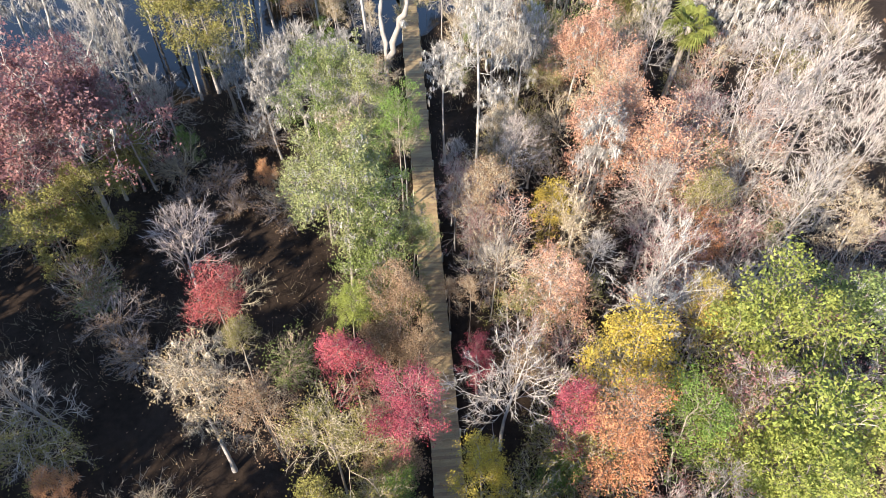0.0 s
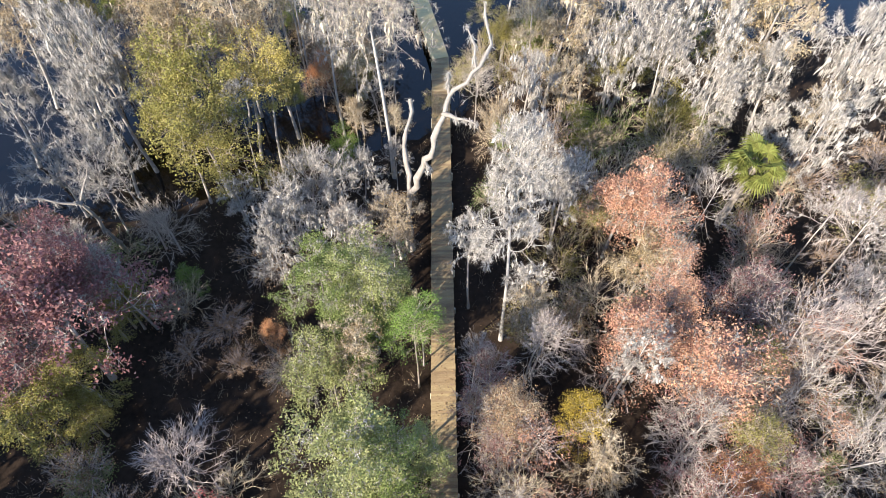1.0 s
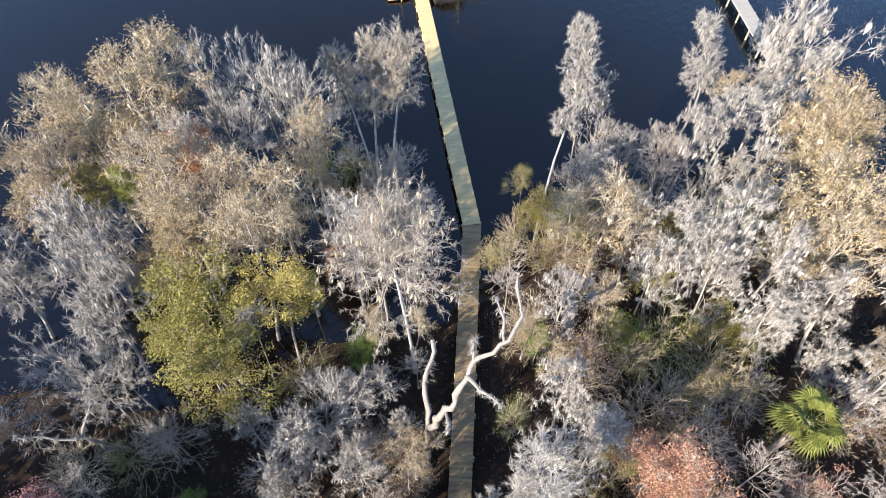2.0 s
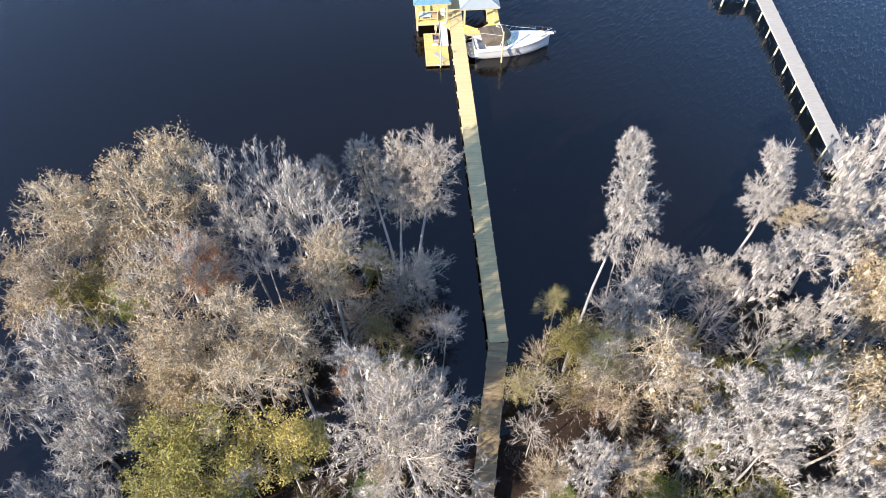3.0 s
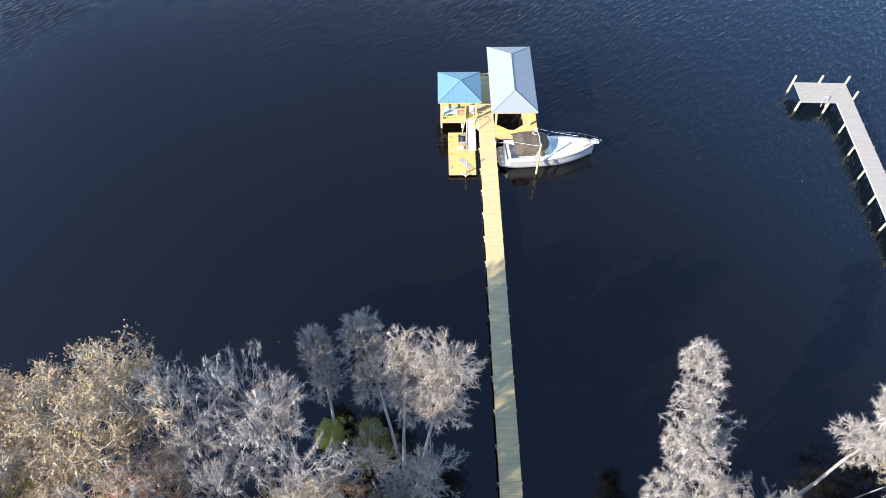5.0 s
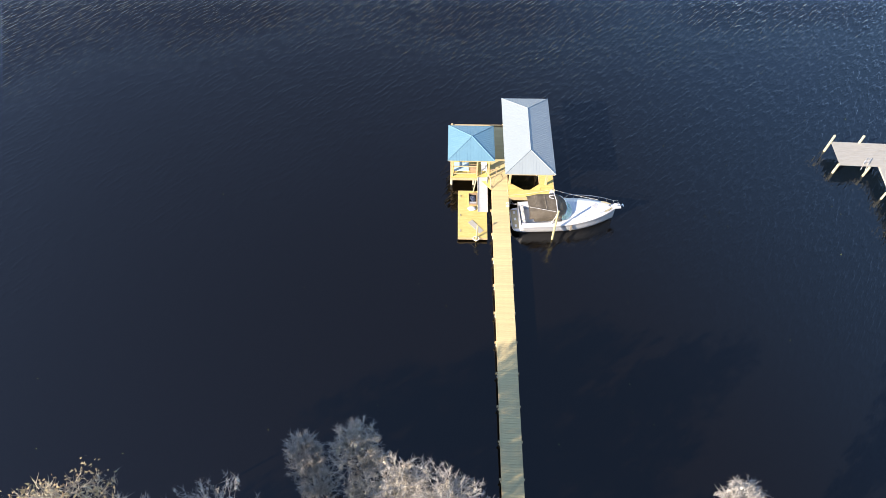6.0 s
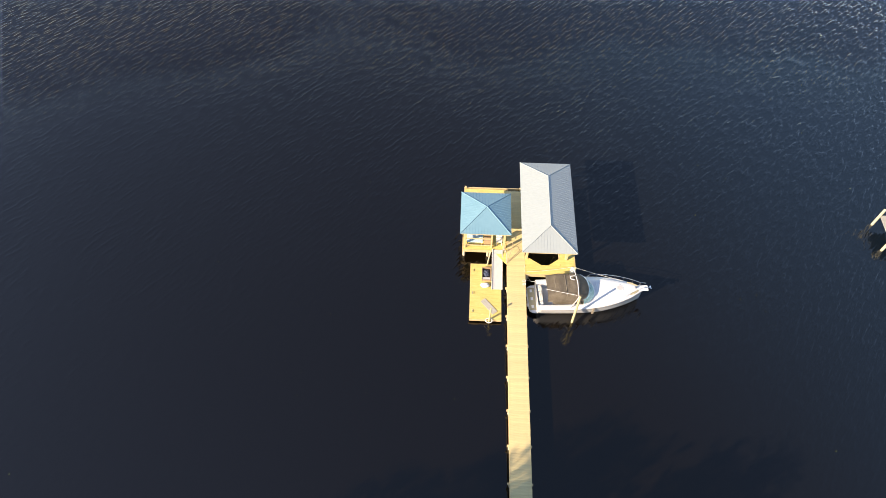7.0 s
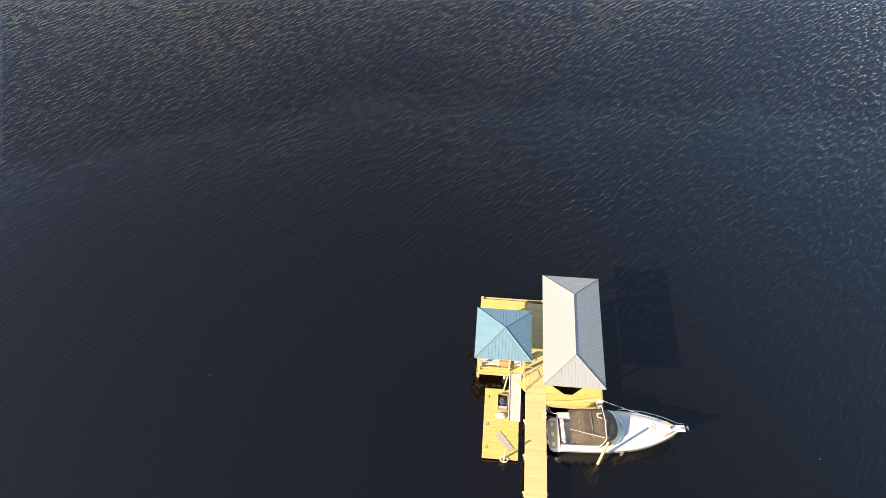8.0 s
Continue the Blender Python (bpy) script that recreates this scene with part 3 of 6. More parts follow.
def ground_sheet():
    xs = [-2500, -700, -200] + [-90 + i * 1.5 for i in range(121)] + [200, 700, 2500]
    ys = [-2500, -700, -200] + [-90 + i * 1.5 for i in range(81)] + [60, 200, 700, 2500]
    verts = [(x, y, floor_height(x, y) if abs(x) < 95 and -95 < y < 31 else (0.3 if y < 0 else -2.5)) for y in ys for x in xs]
    w = len(xs)
    faces = [(j * w + i, j * w + i + 1, (j + 1) * w + i + 1, (j + 1) * w + i) for j in range(len(ys) - 1) for i in range(w - 1)]
    return raw_mesh("ground", verts, faces, LITTER, True)


tagged(new("ground", ground_sheet()), "dark wet swamp floor with leaf litter", "ground", kind="structure")
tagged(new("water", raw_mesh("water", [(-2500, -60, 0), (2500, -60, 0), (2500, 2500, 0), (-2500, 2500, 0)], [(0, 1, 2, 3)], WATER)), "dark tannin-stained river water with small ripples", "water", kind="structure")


# ---- pier, boardwalk and landing ----
def world_of(ob):
    return (world_of(ob.parent) @ ob.matrix_parent_inverse if ob.parent else Matrix()) @ ob.matrix_basis


def wpart(name, bm, material, parent, label="", smooth=False):
    """A part whose mesh is written in the place's own coordinates."""
    ob = part(name, bm, material, parent, label, smooth)
    ob.matrix_parent_inverse = world_of(parent).inverted()
    return ob


def planks_joined(name, parent, material, origin, along, across, length, width, z, pitch=0.148, seed=1, label=""):
    """Boards laid side by side along a way, joined into one mesh."""
    rng = random.Random(seed)
    a, c, o = Vector((*along, 0)).normalized(), Vector((*across, 0)).normalized(), Vector((*origin, 0))
    verts, faces = [], []
    for i in range(int(length / pitch)):
        s, dz, e0, e1 = i * pitch, z + rng.uniform(-0.004, 0.004), rng.uniform(-0.012, 0.012), rng.uniform(-0.012, 0.012)
        k = len(verts)
        for zz in (dz - 0.038, dz):
            for u, w in ((s, -width / 2 + e0), (s + pitch - 0.006, -width / 2 + e0), (s + pitch - 0.006, width / 2 + e1), (s, width / 2 + e1)):
                p = o + a * u + c * w
                verts.append((p.x, p.y, zz))
        faces += [(k + 4, k + 5, k + 6, k + 7), (k + 3, k + 2, k + 1, k)] + [(k + q, k + (q + 1) % 4, k + 4 + (q + 1) % 4, k + 4 + q) for q in range(4)]
    ob = new(name, raw_mesh(name, verts, faces, material))
    ob.parent, ob.matrix_parent_inverse = parent, world_of(parent).inverted()
    return tagged(ob, label, kind="stuff")


def piling(parent, x, y, z0, z1, r=0.1, material=PILE, lean=(0, 0)):
    bm = rod(bmesh.new(), (x - lean[0], y - lean[1], z0), (x, y, z1 - 0.03), r, r * 0.94, 12)
    rod(bm, (x, y, z1 - 0.031), (x + lean[0] * 0.02, y, z1), r * 0.94, r * 0.7, 12)
    return wpart("piling", bm, material, parent)


DECK = 0.9
pier = thing("pier", "straight timber pier of yellow pine boards over the water", "pier", at=pose(0, 16, 0))
for x in (-0.5, 0, 0.5):
    wpart("stringer", box(bmesh.new(), x - 0.04, 0.1, DECK - 0.28, x + 0.04, 38.6, DECK - 0.042), TIMBER, pier)
for x in (-0.605, 0.605):
    wpart("edge_board", box(bmesh.new(), x - 0.02, 0.1, DECK - 0.24, x + 0.02, 31.9, DECK - 0.05), TIMBER, pier)
for k in range(16):
    y = 0.45 + 2.13 * k
    for x in (-0.6, 0.6):
        if y < 31:
            piling(pier, x * 0.94, y, -1.6, DECK - 0.06, 0.07)
    wpart("cross_beam", box(bmesh.new(), -0.72, y - 0.05, DECK - 0.46, 0.72, y + 0.05, DECK - 0.282), TIMBER, pier)

boardwalk = thing("boardwalk", "low weathered boardwalk through the swamp, strewn with leaves", "boardwalk", at=pose(-5.5, -26, 0))
BW = Vector((-0.2105, -0.9776))
planks_joined("decking", boardwalk, DECK_OLD, (0, 0.14), BW, (-BW.y, BW.x), 62, 1.24, DECK - 0.02, seed=5)
for w in (-0.52, 0.52):
    bm = bmesh.new()
    box(bm, w - 0.04, -61.5, DECK - 0.26, w + 0.04, 0.1, DECK - 0.062, m=pose(0, 0, 0, 0, 0, math.degrees(math.atan2(BW.x, -BW.y))))
    wpart("stringer", bm, PILE, boardwalk)
for k in range(25):
    c = BW * (1.2 + 2.44 * k)
    for w in (-0.62, 0.62):
        piling(boardwalk, c.x - BW.y * w, c.y + BW.x * w, -0.5, DECK - 0.06, 0.07, PILE)

landing = thing("landing", "pine landing platform between a gazebo and a boathouse", "dock", at=pose(-1.6, 36, 0))
planks_joined("decking", landing, DECK_NEW, (-2.13, 33.12), (0, 1), (1, 0), 5.62, 3.02, DECK + 0.002, seed=6)
bm = poly(bmesh.new(), [(-1.62, 33.1), (-0.63, 31.95), (-0.63, 33.1)], DECK - 0.04, DECK + 0.001)
wpart("corner_deck", bm, DECK_NEW, landing)
for a in ((-3.66, 33.06, 0.57, 33.1), (-3.68, 38.7, 0.6, 38.75), (-3.7, 33.06, -3.66, 38.75)):
    wpart("rim_board", box(bmesh.new(), a[0], a[1], DECK - 0.24, a[2], a[3], DECK + 0.004), TIMBER, landing)
for x, y in ((-3.58, 33.25), (-1.9, 33.25), (-3.58, 36), (-3.58, 38.5), (-1.9, 38.5), (-0.3, 38.5), (-1.9, 36)):
    piling(landing, x, y, -1.8, DECK - 0.05, 0.1)
for x, y in ((-3.6, 38.68), (0.45, 38.68)):
    wpart("post", box(bmesh.new(), x - 0.07, y - 0.07, DECK - 0.4, x + 0.07, y + 0.07, DECK + 0.12, 0.012), TIMBER, landing)

slip_deck = thing("slip_deck", "pine deck framing an open boat slip", "dock", at=pose(2.2, 31.6, 0))
planks_joined("decking", slip_deck, DECK_NEW, (2.31, 31.27), (0, 1), (1, 0), 0.75, 3.38, DECK + 0.002, seed=7)
planks_joined("decking", slip_deck, DECK_NEW, (3.5, 32.02), (0, 1), (1, 0), 6.8, 0.98, DECK + 0.002, seed=8)
for pts in ([(0.63, 32.015), (1.72, 32.015), (0.63, 32.75)], [(2.22, 32.015), (3.0, 32.015), (3.0, 32.62)]):
    wpart("corner_deck", poly(bmesh.new(), pts, DECK - 0.04, DECK + 0.001), DECK_NEW, slip_deck)
wpart("rim_board", box(bmesh.new(), 0.62, 31.22, DECK - 0.26, 4.02, 31.26, DECK + 0.004), TIMBER, slip_deck)
wpart("rim_board", box(bmesh.new(), 4.0, 31.26, DECK - 0.26, 4.04, 38.9, DECK + 0.004), TIMBER, slip_deck)
wpart("rim_board", box(bmesh.new(), 2.97, 32.65, DECK - 0.26, 3.005, 38.8, DECK - 0.002), TIMBER, slip_deck)
for x, y in ((0.75, 31.4), (3.9, 31.4), (3.9, 34.2), (3.9, 36.8), (3.9, 38.7), (3.05, 34.2), (3.05, 36.8)):
    piling(slip_deck, x, y, -1.8, DECK - 0.05, 0.1)


# ---- hip roofs on posts ----
def hip_roof(owner, x0, x1, y0, y1, ze, r0, r1, zr, material, pitch):
    """Ribbed metal hip roof; r0 and r1 are the ridge's near and far ends."""
    c = [(x0, y0), (x1, y0), (x1, y1), (x0, y1)]
    faces = [((c[0], c[1]), (r0, r0)), ((c[1], c[2]), (r0, r1)), ((c[2], c[3]), (r1, r1)), ((c[3], c[0]), (r1, r0))]
    for (a, b), (ta, tb) in faces:
        A, B, TA, TB = Vector((*a, ze)), Vector((*b, ze)), Vector((*ta, zr)), Vector((*tb, zr))
        swap = (TA - A).length > (TA - B).length + 1e-6 and ta != tb
        if swap:
            TA, TB = TB, TA
        bm = bmesh.new()
        ring = [A, B, TB, TA] if (TA - TB).length > 0.01 else [A, B, TA]
        up, dn = [bm.verts.new(p) for p in ring], [bm.verts.new(p - Vector((0, 0, 0.035))) for p in ring]
        bm.faces.new(up)
        bm.faces.new(dn[::-1])
        for i in range(len(ring)):
            j = (i + 1) % len(ring)
            bm.faces.new((dn[i], dn[j], up[j], up[i]))
        nor = (B - A).cross(TA - A).normalized()
        if nor.z < 0:
            nor = -nor
        e = (B - A).normalized()
        L, n = (B - A).length, int((B - A).length / pitch)
        inn = nor.cross(e)
        if inn.dot(TA - A) < 0:
            inn = -inn
        ribs = []
        ua, ub, hh = (TA - A).dot(e), (TB - A).dot(e), (TA - A).dot(inn)
        for i in range(1, n):
            u = L * i / n
            h = hh * min(1, u / max(ua, 1e-3), (L - u) / max(L - ub, 1e-3)) - 0.06
            if h > 0.1:
                m = Matrix.Translation(A + e * u + nor * 0.006) @ Matrix((e, inn, nor)).transposed().to_4x4()
                ribs.append(box(bmesh.new(), -0.012, 0.0, -0.008, 0.012, h, 0.003 if material is ROOF_WHITE else 0.006, m=m))
        panel = wpart("roof_panel", bm, material, owner)
        for rib in ribs:
            wpart("rib", rib, material, panel)
    corners = [Vector((*p, ze)) for p in c]
    R0, R1 = Vector((*r0, zr)), Vector((*r1, zr))
    hips = [(corners[0], R0), (corners[1], R0), (corners[2], R1), (corners[3], R1)] + ([(R0, R1)] if (R0 - R1).length > 0.05 else [])
    for p, q in hips:
        wpart("ridge_cap", rod(bmesh.new(), p + Vector((0, 0, 0.012)), q + Vector((0, 0, 0.012)), 0.026, 0.026, 6), material, owner)
    for p, q in zip(corners, corners[1:] + corners[:1]):
        d = (q - p).normalized()
        s = Vector((-d.y, d.x, 0)) * 0.06
        bm = bmesh.new()
        m = Matrix.Translation(p + s - Vector((0, 0, 0.14))) @ Matrix((d, Vector((-d.y, d.x, 0)), Vector((0, 0, 1)))).transposed().to_4x4()
        box(bm, 0.06, -0.02, 0, (q - p).length - 0.06, 0.02, 0.1, m=m)
        wpart("fascia", bm, TIMBER, owner)


def post(owner, x, y, z0, z1, w=0.14):
    return wpart("post", box(bmesh.new(), x - w / 2, y - w / 2, z0, x + w / 2, y + w / 2, z1, 0.01), TIMBER, owner)


gazebo = thing("gazebo", "open gazebo with a blue ribbed metal hip roof on pine posts", "gazebo", at=pose(-2.1, 34.8, DECK))
hip_roof(gazebo, -3.89, -0.46, 32.97, 36.55, 2.92, (-2.13, 34.86), (-2.13, 34.86), 3.5, ROOF_BLUE, 0.2)
for x, y in ((-3.55, 33.3), (-0.85, 33.3), (-3.55, 36.2), (-0.85, 36.2)):
    post(gazebo, x, y, DECK + 0.003, 2.86)
for a in ((-3.62, 33.24, -0.78, 33.36), (-3.62, 36.14, -0.78, 36.26)):
    wpart("beam", box(bmesh.new(), a[0], a[1], 2.66, a[2], a[3], 2.84, 0.008), TIMBER, gazebo)
for x in (-3.55, -0.85):
    wpart("beam", box(bmesh.new(), x - 0.05, 33.37, 2.66, x + 0.05, 36.13, 2.84, 0.008), TIMBER, gazebo)
for z in (1.18, 1.95):
    wpart("rail", box(bmesh.new(), -3.47, 33.26, z - 0.035, -1.75, 33.31, z + 0.035, 0.006), TIMBER, gazebo)
for z in (1.3, 1.75):
    wpart("rail", box(bmesh.new(), -3.58, 33.4, z - 0.05, -3.53, 36.1, z + 0.05, 0.006), TIMBER, gazebo)
post(gazebo, -1.7, 33.3, DECK + 0.003, 2.64, 0.1)

boathouse = thing("boathouse", "open boathouse with a pale blue-grey metal hip roof on posts", "boathouse", at=pose(2, 35, 0))
hip_roof(boathouse, 0.17, 3.73, 31.27, 39.02, 3.44, (1.98, 32.95), (2.0, 37.2), 4.16, ROOF_WHITE, 0.19)
for y in (32.55, 35.2, 38.3):
    for x in (0.72, 3.42):
        post(boathouse, x, y, DECK + 0.003, 3.36, 0.16)
    wpart("tie_beam", box(bmesh.new(), 0.64, y - 0.05, 3.14, 3.5, y + 0.05, 3.32, 0.008), TIMBER, boathouse)
for x in (0.72, 3.42):
    wpart("top_plate", box(bmesh.new(), x - 0.06, 31.6, 3.325, x + 0.06, 38.8, 3.42, 0.008), TIMBER, boathouse)
    for y0, y1 in ((32.55, 31.75), (38.3, 37.5)):
        wpart("brace", rod(bmesh.new(), (x, y0, 2.5), (x, y1, 3.33), 0.05, 0.05, 4), TIMBER, boathouse)

# things in the gazebo
bench = thing("bench", "pine bench with a pale blue seat panel by the rail", "bench", at=pose(-2.9, 33.75, DECK))
wpart("seat", box(bmesh.new(), -3.42, 33.42, 1.3, -2.3, 34.25, 1.35, 0.01), BLUE_PLASTIC, bench)
for x in (-3.36, -2.36):
    for y in (33.5, 34.18):
        wpart("leg", box(bmesh.new(), x - 0.04, y - 0.04, DECK + 0.003, x + 0.04, y + 0.04, 1.3), TIMBER, bench)
chest = thing("storage_chest", "brown wooden storage chest on the landing", "chest", at=pose(-2.0, 33.75, DECK))
wpart("body", box(bmesh.new(), -2.22, 33.5, DECK + 0.003, -1.64, 34.0, 1.35, 0.015), BROWN, chest)
wpart("lid", box(bmesh.new(), -2.24, 33.48, 1.352, -1.62, 34.02, 1.4, 0.012), BROWN, chest)
chair = thing("garden_chair", "white plastic garden chair on the landing", "chair", at=pose(-1.15, 33.75, DECK))
wpart("seat", box(bmesh.new(), -1.38, 33.5, 1.28, -0.96, 33.92, 1.32, 0.015), PLASTIC, chair)
wpart("backrest", box(bmesh.new(), -1.38, 33.88, 1.325, -0.96, 33.93, 1.78, 0.02), PLASTIC, chair)
for x in (-1.35, -0.99):
    for y in (33.53, 33.9):
        wpart("leg", rod(bmesh.new(), (x, y, DECK + 0.003), (x, y, 1.28), 0.022, 0.022, 7), PLASTIC, chair)
    wpart("armrest", box(bmesh.new(), x - 0.025, 33.5, 1.5, x + 0.025, 33.88, 1.53, 0.008), PLASTIC, chair)

# ---- floating dock and gangway ----
FLOAT = 0.37
floating_dock = thing("floating_dock", "small floating dock of yellow pine boards", "dock", at=pose(-2.02, 30.1, FLOAT))
planks_joined("decking", floating_dock, DECK_NEW, (-2.03, 27.98), (0, 1), (1, 0), 4.3, 2.08, FLOAT, seed=9)
for x in (-3.06, -1.0):
    wpart("side_rail", box(bmesh.new(), x - 0.025, 27.96, FLOAT - 0.22, x + 0.025, 32.28, FLOAT - 0.04), TIMBER, floating_dock)
for y in (27.95, 32.29):
    wpart("end_rail", box(bmesh.new(), -3.08, y - 0.025, FLOAT - 0.22, -0.98, y + 0.025, FLOAT - 0.04), TIMBER, floating_dock)
for x in (-2.75, -2.05, -1.3):
    for y0, y1 in ((28.1, 29.4), (30.8, 32.1)):
        wpart("pontoon", box(bmesh.new(), x - 0.27, y0, -0.22, x + 0.27, y1, FLOAT - 0.05, 0.05), RUBBER, floating_dock)
for x, y in ((-2.9, 28.5), (-2.9, 29.9), (-2.9, 31.7)):
    wpart("cleat", pipe(bmesh.new(), [(x, y - 0.1, FLOAT + 0.06), (x, y + 0.1, FLOAT + 0.06)], 0.018), STEEL, floating_dock)

mooring_post = thing("mooring_post", "tall timber mooring post beside the floating dock", "post", at=pose(-1.8, 27.86, 0))
wpart("shaft", rod(bmesh.new(), (-1.83, 27.82, -2), (-1.74, 28.0, 1.75), 0.065, 0.055, 12), PILE_YELLOW, mooring_post)
hoop = [(-1.8 + 0.22 * math.cos(a), 27.86 + 0.17 * math.sin(a), FLOAT + 0.02) for a in [i * math.pi / 8 for i in range(17)]]
wpart("hoop", pipe(bmesh.new(), hoop, 0.03), PLASTIC, mooring_post)

hatch_box = thing("dock_box", "open grey dock box with a dark interior on the floating dock", "box", at=pose(-1.95, 31.3, FLOAT))
for x0, y0, x1, y1 in ((-2.3, 30.86, -2.27, 31.9), (-1.73, 30.86, -1.7, 31.9), (-2.27, 30.86, -1.73, 30.9), (-2.27, 31.86, -1.73, 31.9)):
    wpart("side", box(bmesh.new(), x0, y0, FLOAT + 0.002, x1, y1, FLOAT + 0.2, 0.008), BROWN, hatch_box)
wpart("lining", box(bmesh.new(), -2.268, 30.902, FLOAT + 0.003, -1.732, 31.858, FLOAT + 0.03), RUBBER, hatch_box)
wpart("tray", box(bmesh.new(), -2.26, 30.91, FLOAT + 0.031, -1.74, 31.1, FLOAT + 0.17, 0.01), ALUMINIUM, hatch_box)
tarp = thing("folded_tarp", "crumpled navy tarp stuffed in the dock box", "tarp", at=pose(-2.0, 31.45, FLOAT))
bm = bmesh.new()
bmesh.ops.create_icosphere(bm, subdivisions=3, radius=1, matrix=pose(-2.0, 31.45, FLOAT + 0.12, 0, 0, 10) @ Matrix.Diagonal((0.21, 0.28, 0.09, 1)))
for v in bm.verts:
    v.co += v.normal * 0.06 * noise.noise(v.co * 9)
wpart("cloth", bm, DARK_BLUE, tarp)
bag = thing("cushion", "crumpled white cushion lying on the floating dock", "cushion", at=pose(-2.1, 30.35, FLOAT))
bm = bmesh.new()
bmesh.ops.create_icosphere(bm, subdivisions=3, radius=1, matrix=pose(-2.08, 30.5, FLOAT + 0.1, 0, 0, 8) @ Matrix.Diagonal((0.31, 0.2, 0.08, 1)))
for v in bm.verts:
    v.co += v.normal * 0.05 * noise.noise(v.co * 6)
wpart("cover", bm, PLASTIC, bag, smooth=True)
loose_board = thing("loose_board", "grey weathered board lying askew on the floating dock", "board", at=pose(-1.88, 28.9, FLOAT))
wpart("sheet", box(bmesh.new(), -0.2, -0.72, FLOAT + 0.006, 0.2, 0.55, FLOAT + 0.035, 0.006, m=pose(-1.86, 28.98, 0, 0, 0, 40)), DECK_GREY, loose_board)

gangway = thing("gangway", "grey aluminium gangway down to the floating dock", "gangway", at=pose(-1.27, 31.7, 0.6))
slope = lambda y: DECK + 0.05 + (y - 33.1) * (DECK - FLOAT - 0.03) / 2.9
bm = bmesh.new()
rows_y = [30.22 + i * (33.12 - 30.22) / 20 for i in range(21)]
for a, b in zip(rows_y, rows_y[1:]):
    vs = [bm.verts.new(p) for p in ((-1.6, a + 0.004, slope(a)), (-0.94, a + 0.004, slope(a)), (-0.94, b, slope(b)), (-1.6, b, slope(b)))]
    vs2 = [bm.verts.new(v.co - Vector((0, 0, 0.03))) for v in vs]
    bm.faces.new(vs)
    bm.faces.new(vs2[::-1])
    for i in range(4):
        bm.faces.new((vs2[i], vs2[(i + 1) % 4], vs[(i + 1) % 4], vs[i]))
wpart("tread", bm, ALUMINIUM, gangway)
for x in (-1.61, -0.93):
    wpart("side_beam", pipe(bmesh.new(), [(x, 30.2, slope(30.2) + 0.02), (x, 33.14, slope(33.14) + 0.02)], 0.035), ALUMINIUM, gangway)
rail = thing("grab_rail", "bent brown metal grab rail beside the gangway", "rail", at=pose(-0.5, 32.6, DECK))
wpart("tube", pipe(bmesh.new(), [(-0.78, 32.9, DECK), (-0.72, 33.2, DECK + 0.8), (-0.28, 33.2, DECK + 0.9), (-0.26, 33.0, DECK + 0.85), (-0.62, 32.05, DECK)], 0.022), BROWN, rail)
rail = thing("grab_rail", "bent pale metal grab rail at the head of the gangway", "rail", at=pose(-0.85, 32.6, DECK))
wpart("tube", pipe(bmesh.new(), [(-0.88, 33.0, DECK), (-0.86, 32.9, DECK + 0.6), (-0.7, 32.5, DECK + 0.6), (-0.66, 32.1, DECK)], 0.016), ALUMINIUM, rail)
wpart("outrigger", rod(bmesh.new(), (-1.72, 33.1, 0.75), (-1.95, 32.15, 0.42), 0.05, 0.05, 8), PILE_WHITE, landing)

# ---- cabin cruiser ----
boat = thing("cabin_cruiser", "white cabin cruiser with a dark canvas top moored at the pier", "boat", at=pose(1.32, 29.6, 0, 0, 0, 4.4))
LB = 6.95


def half_beam(s):
    return 1.2 * (0.93 + 0.07 * min(1, s / 0.3)) * (1 - max(0.0, (s - 0.34) / 0.66) ** 2.5) ** 0.9


def sheer(s):
    return 0.98 + 0.42 * s ** 1.6


def hull_mesh():
    bm, rings = bmesh.new(), []
    for i in range(29):
        s = min(i / 28, 0.995)
        b, z, x = half_beam(s), sheer(s), LB * s
        rake = 0.0 if s < 0.6 else (s - 0.6) * 0.9
        prof = [(0, -0.42 + rake * 1.5), (b * 0.72, -0.12 + rake * 1.1), (b * 0.86, 0.22 + rake * 0.7), (b * 0.95, 0.62 + rake * 0.2), (b, z - 0.05), (b + 0.025, z - 0.02), (b + 0.02, z + 0.03), (b - 0.05, z + 0.05)]
        rings.append([bm.verts.new((x, sgn * y, zz)) for sgn, seq in ((1, prof[::-1]), (-1, prof[1:])) for y, zz in seq])
    for a, b in zip(rings, rings[1:]):
        for i in range(len(a) - 1):
            bm.faces.new((a[i], b[i], b[i + 1], a[i + 1]))
    bm.faces.new(rings[0])
    return bm


part("hull", hull_mesh(), GELCOAT, boat, smooth=True)
bm = bmesh.new()
prev = None
for i in range(19):
    s = 0.42 + 0.573 * i / 18
    b, z = half_beam(s) - 0.045, sheer(s) + 0.045
    hump = 0.2 * math.sin(math.pi * min(1, (1 - s) / 0.58))
    row = [bm.verts.new((LB * s, b * q, z + hump * (1 - abs(q) ** 2.5) + (0.05 if abs(q) < 0.9 else 0) * min(1, (0.99 - s) * 8))) for q in (-1, -0.9, -0.84, -0.5, 0, 0.5, 0.84, 0.9, 1)]
    if prev:
        for j in range(8):
            bm.faces.new((prev[j], row[j], row[j + 1], prev[j + 1]))
    prev = row
part("foredeck", bm, GELCOAT, boat, smooth=True)
bm = bmesh.new()
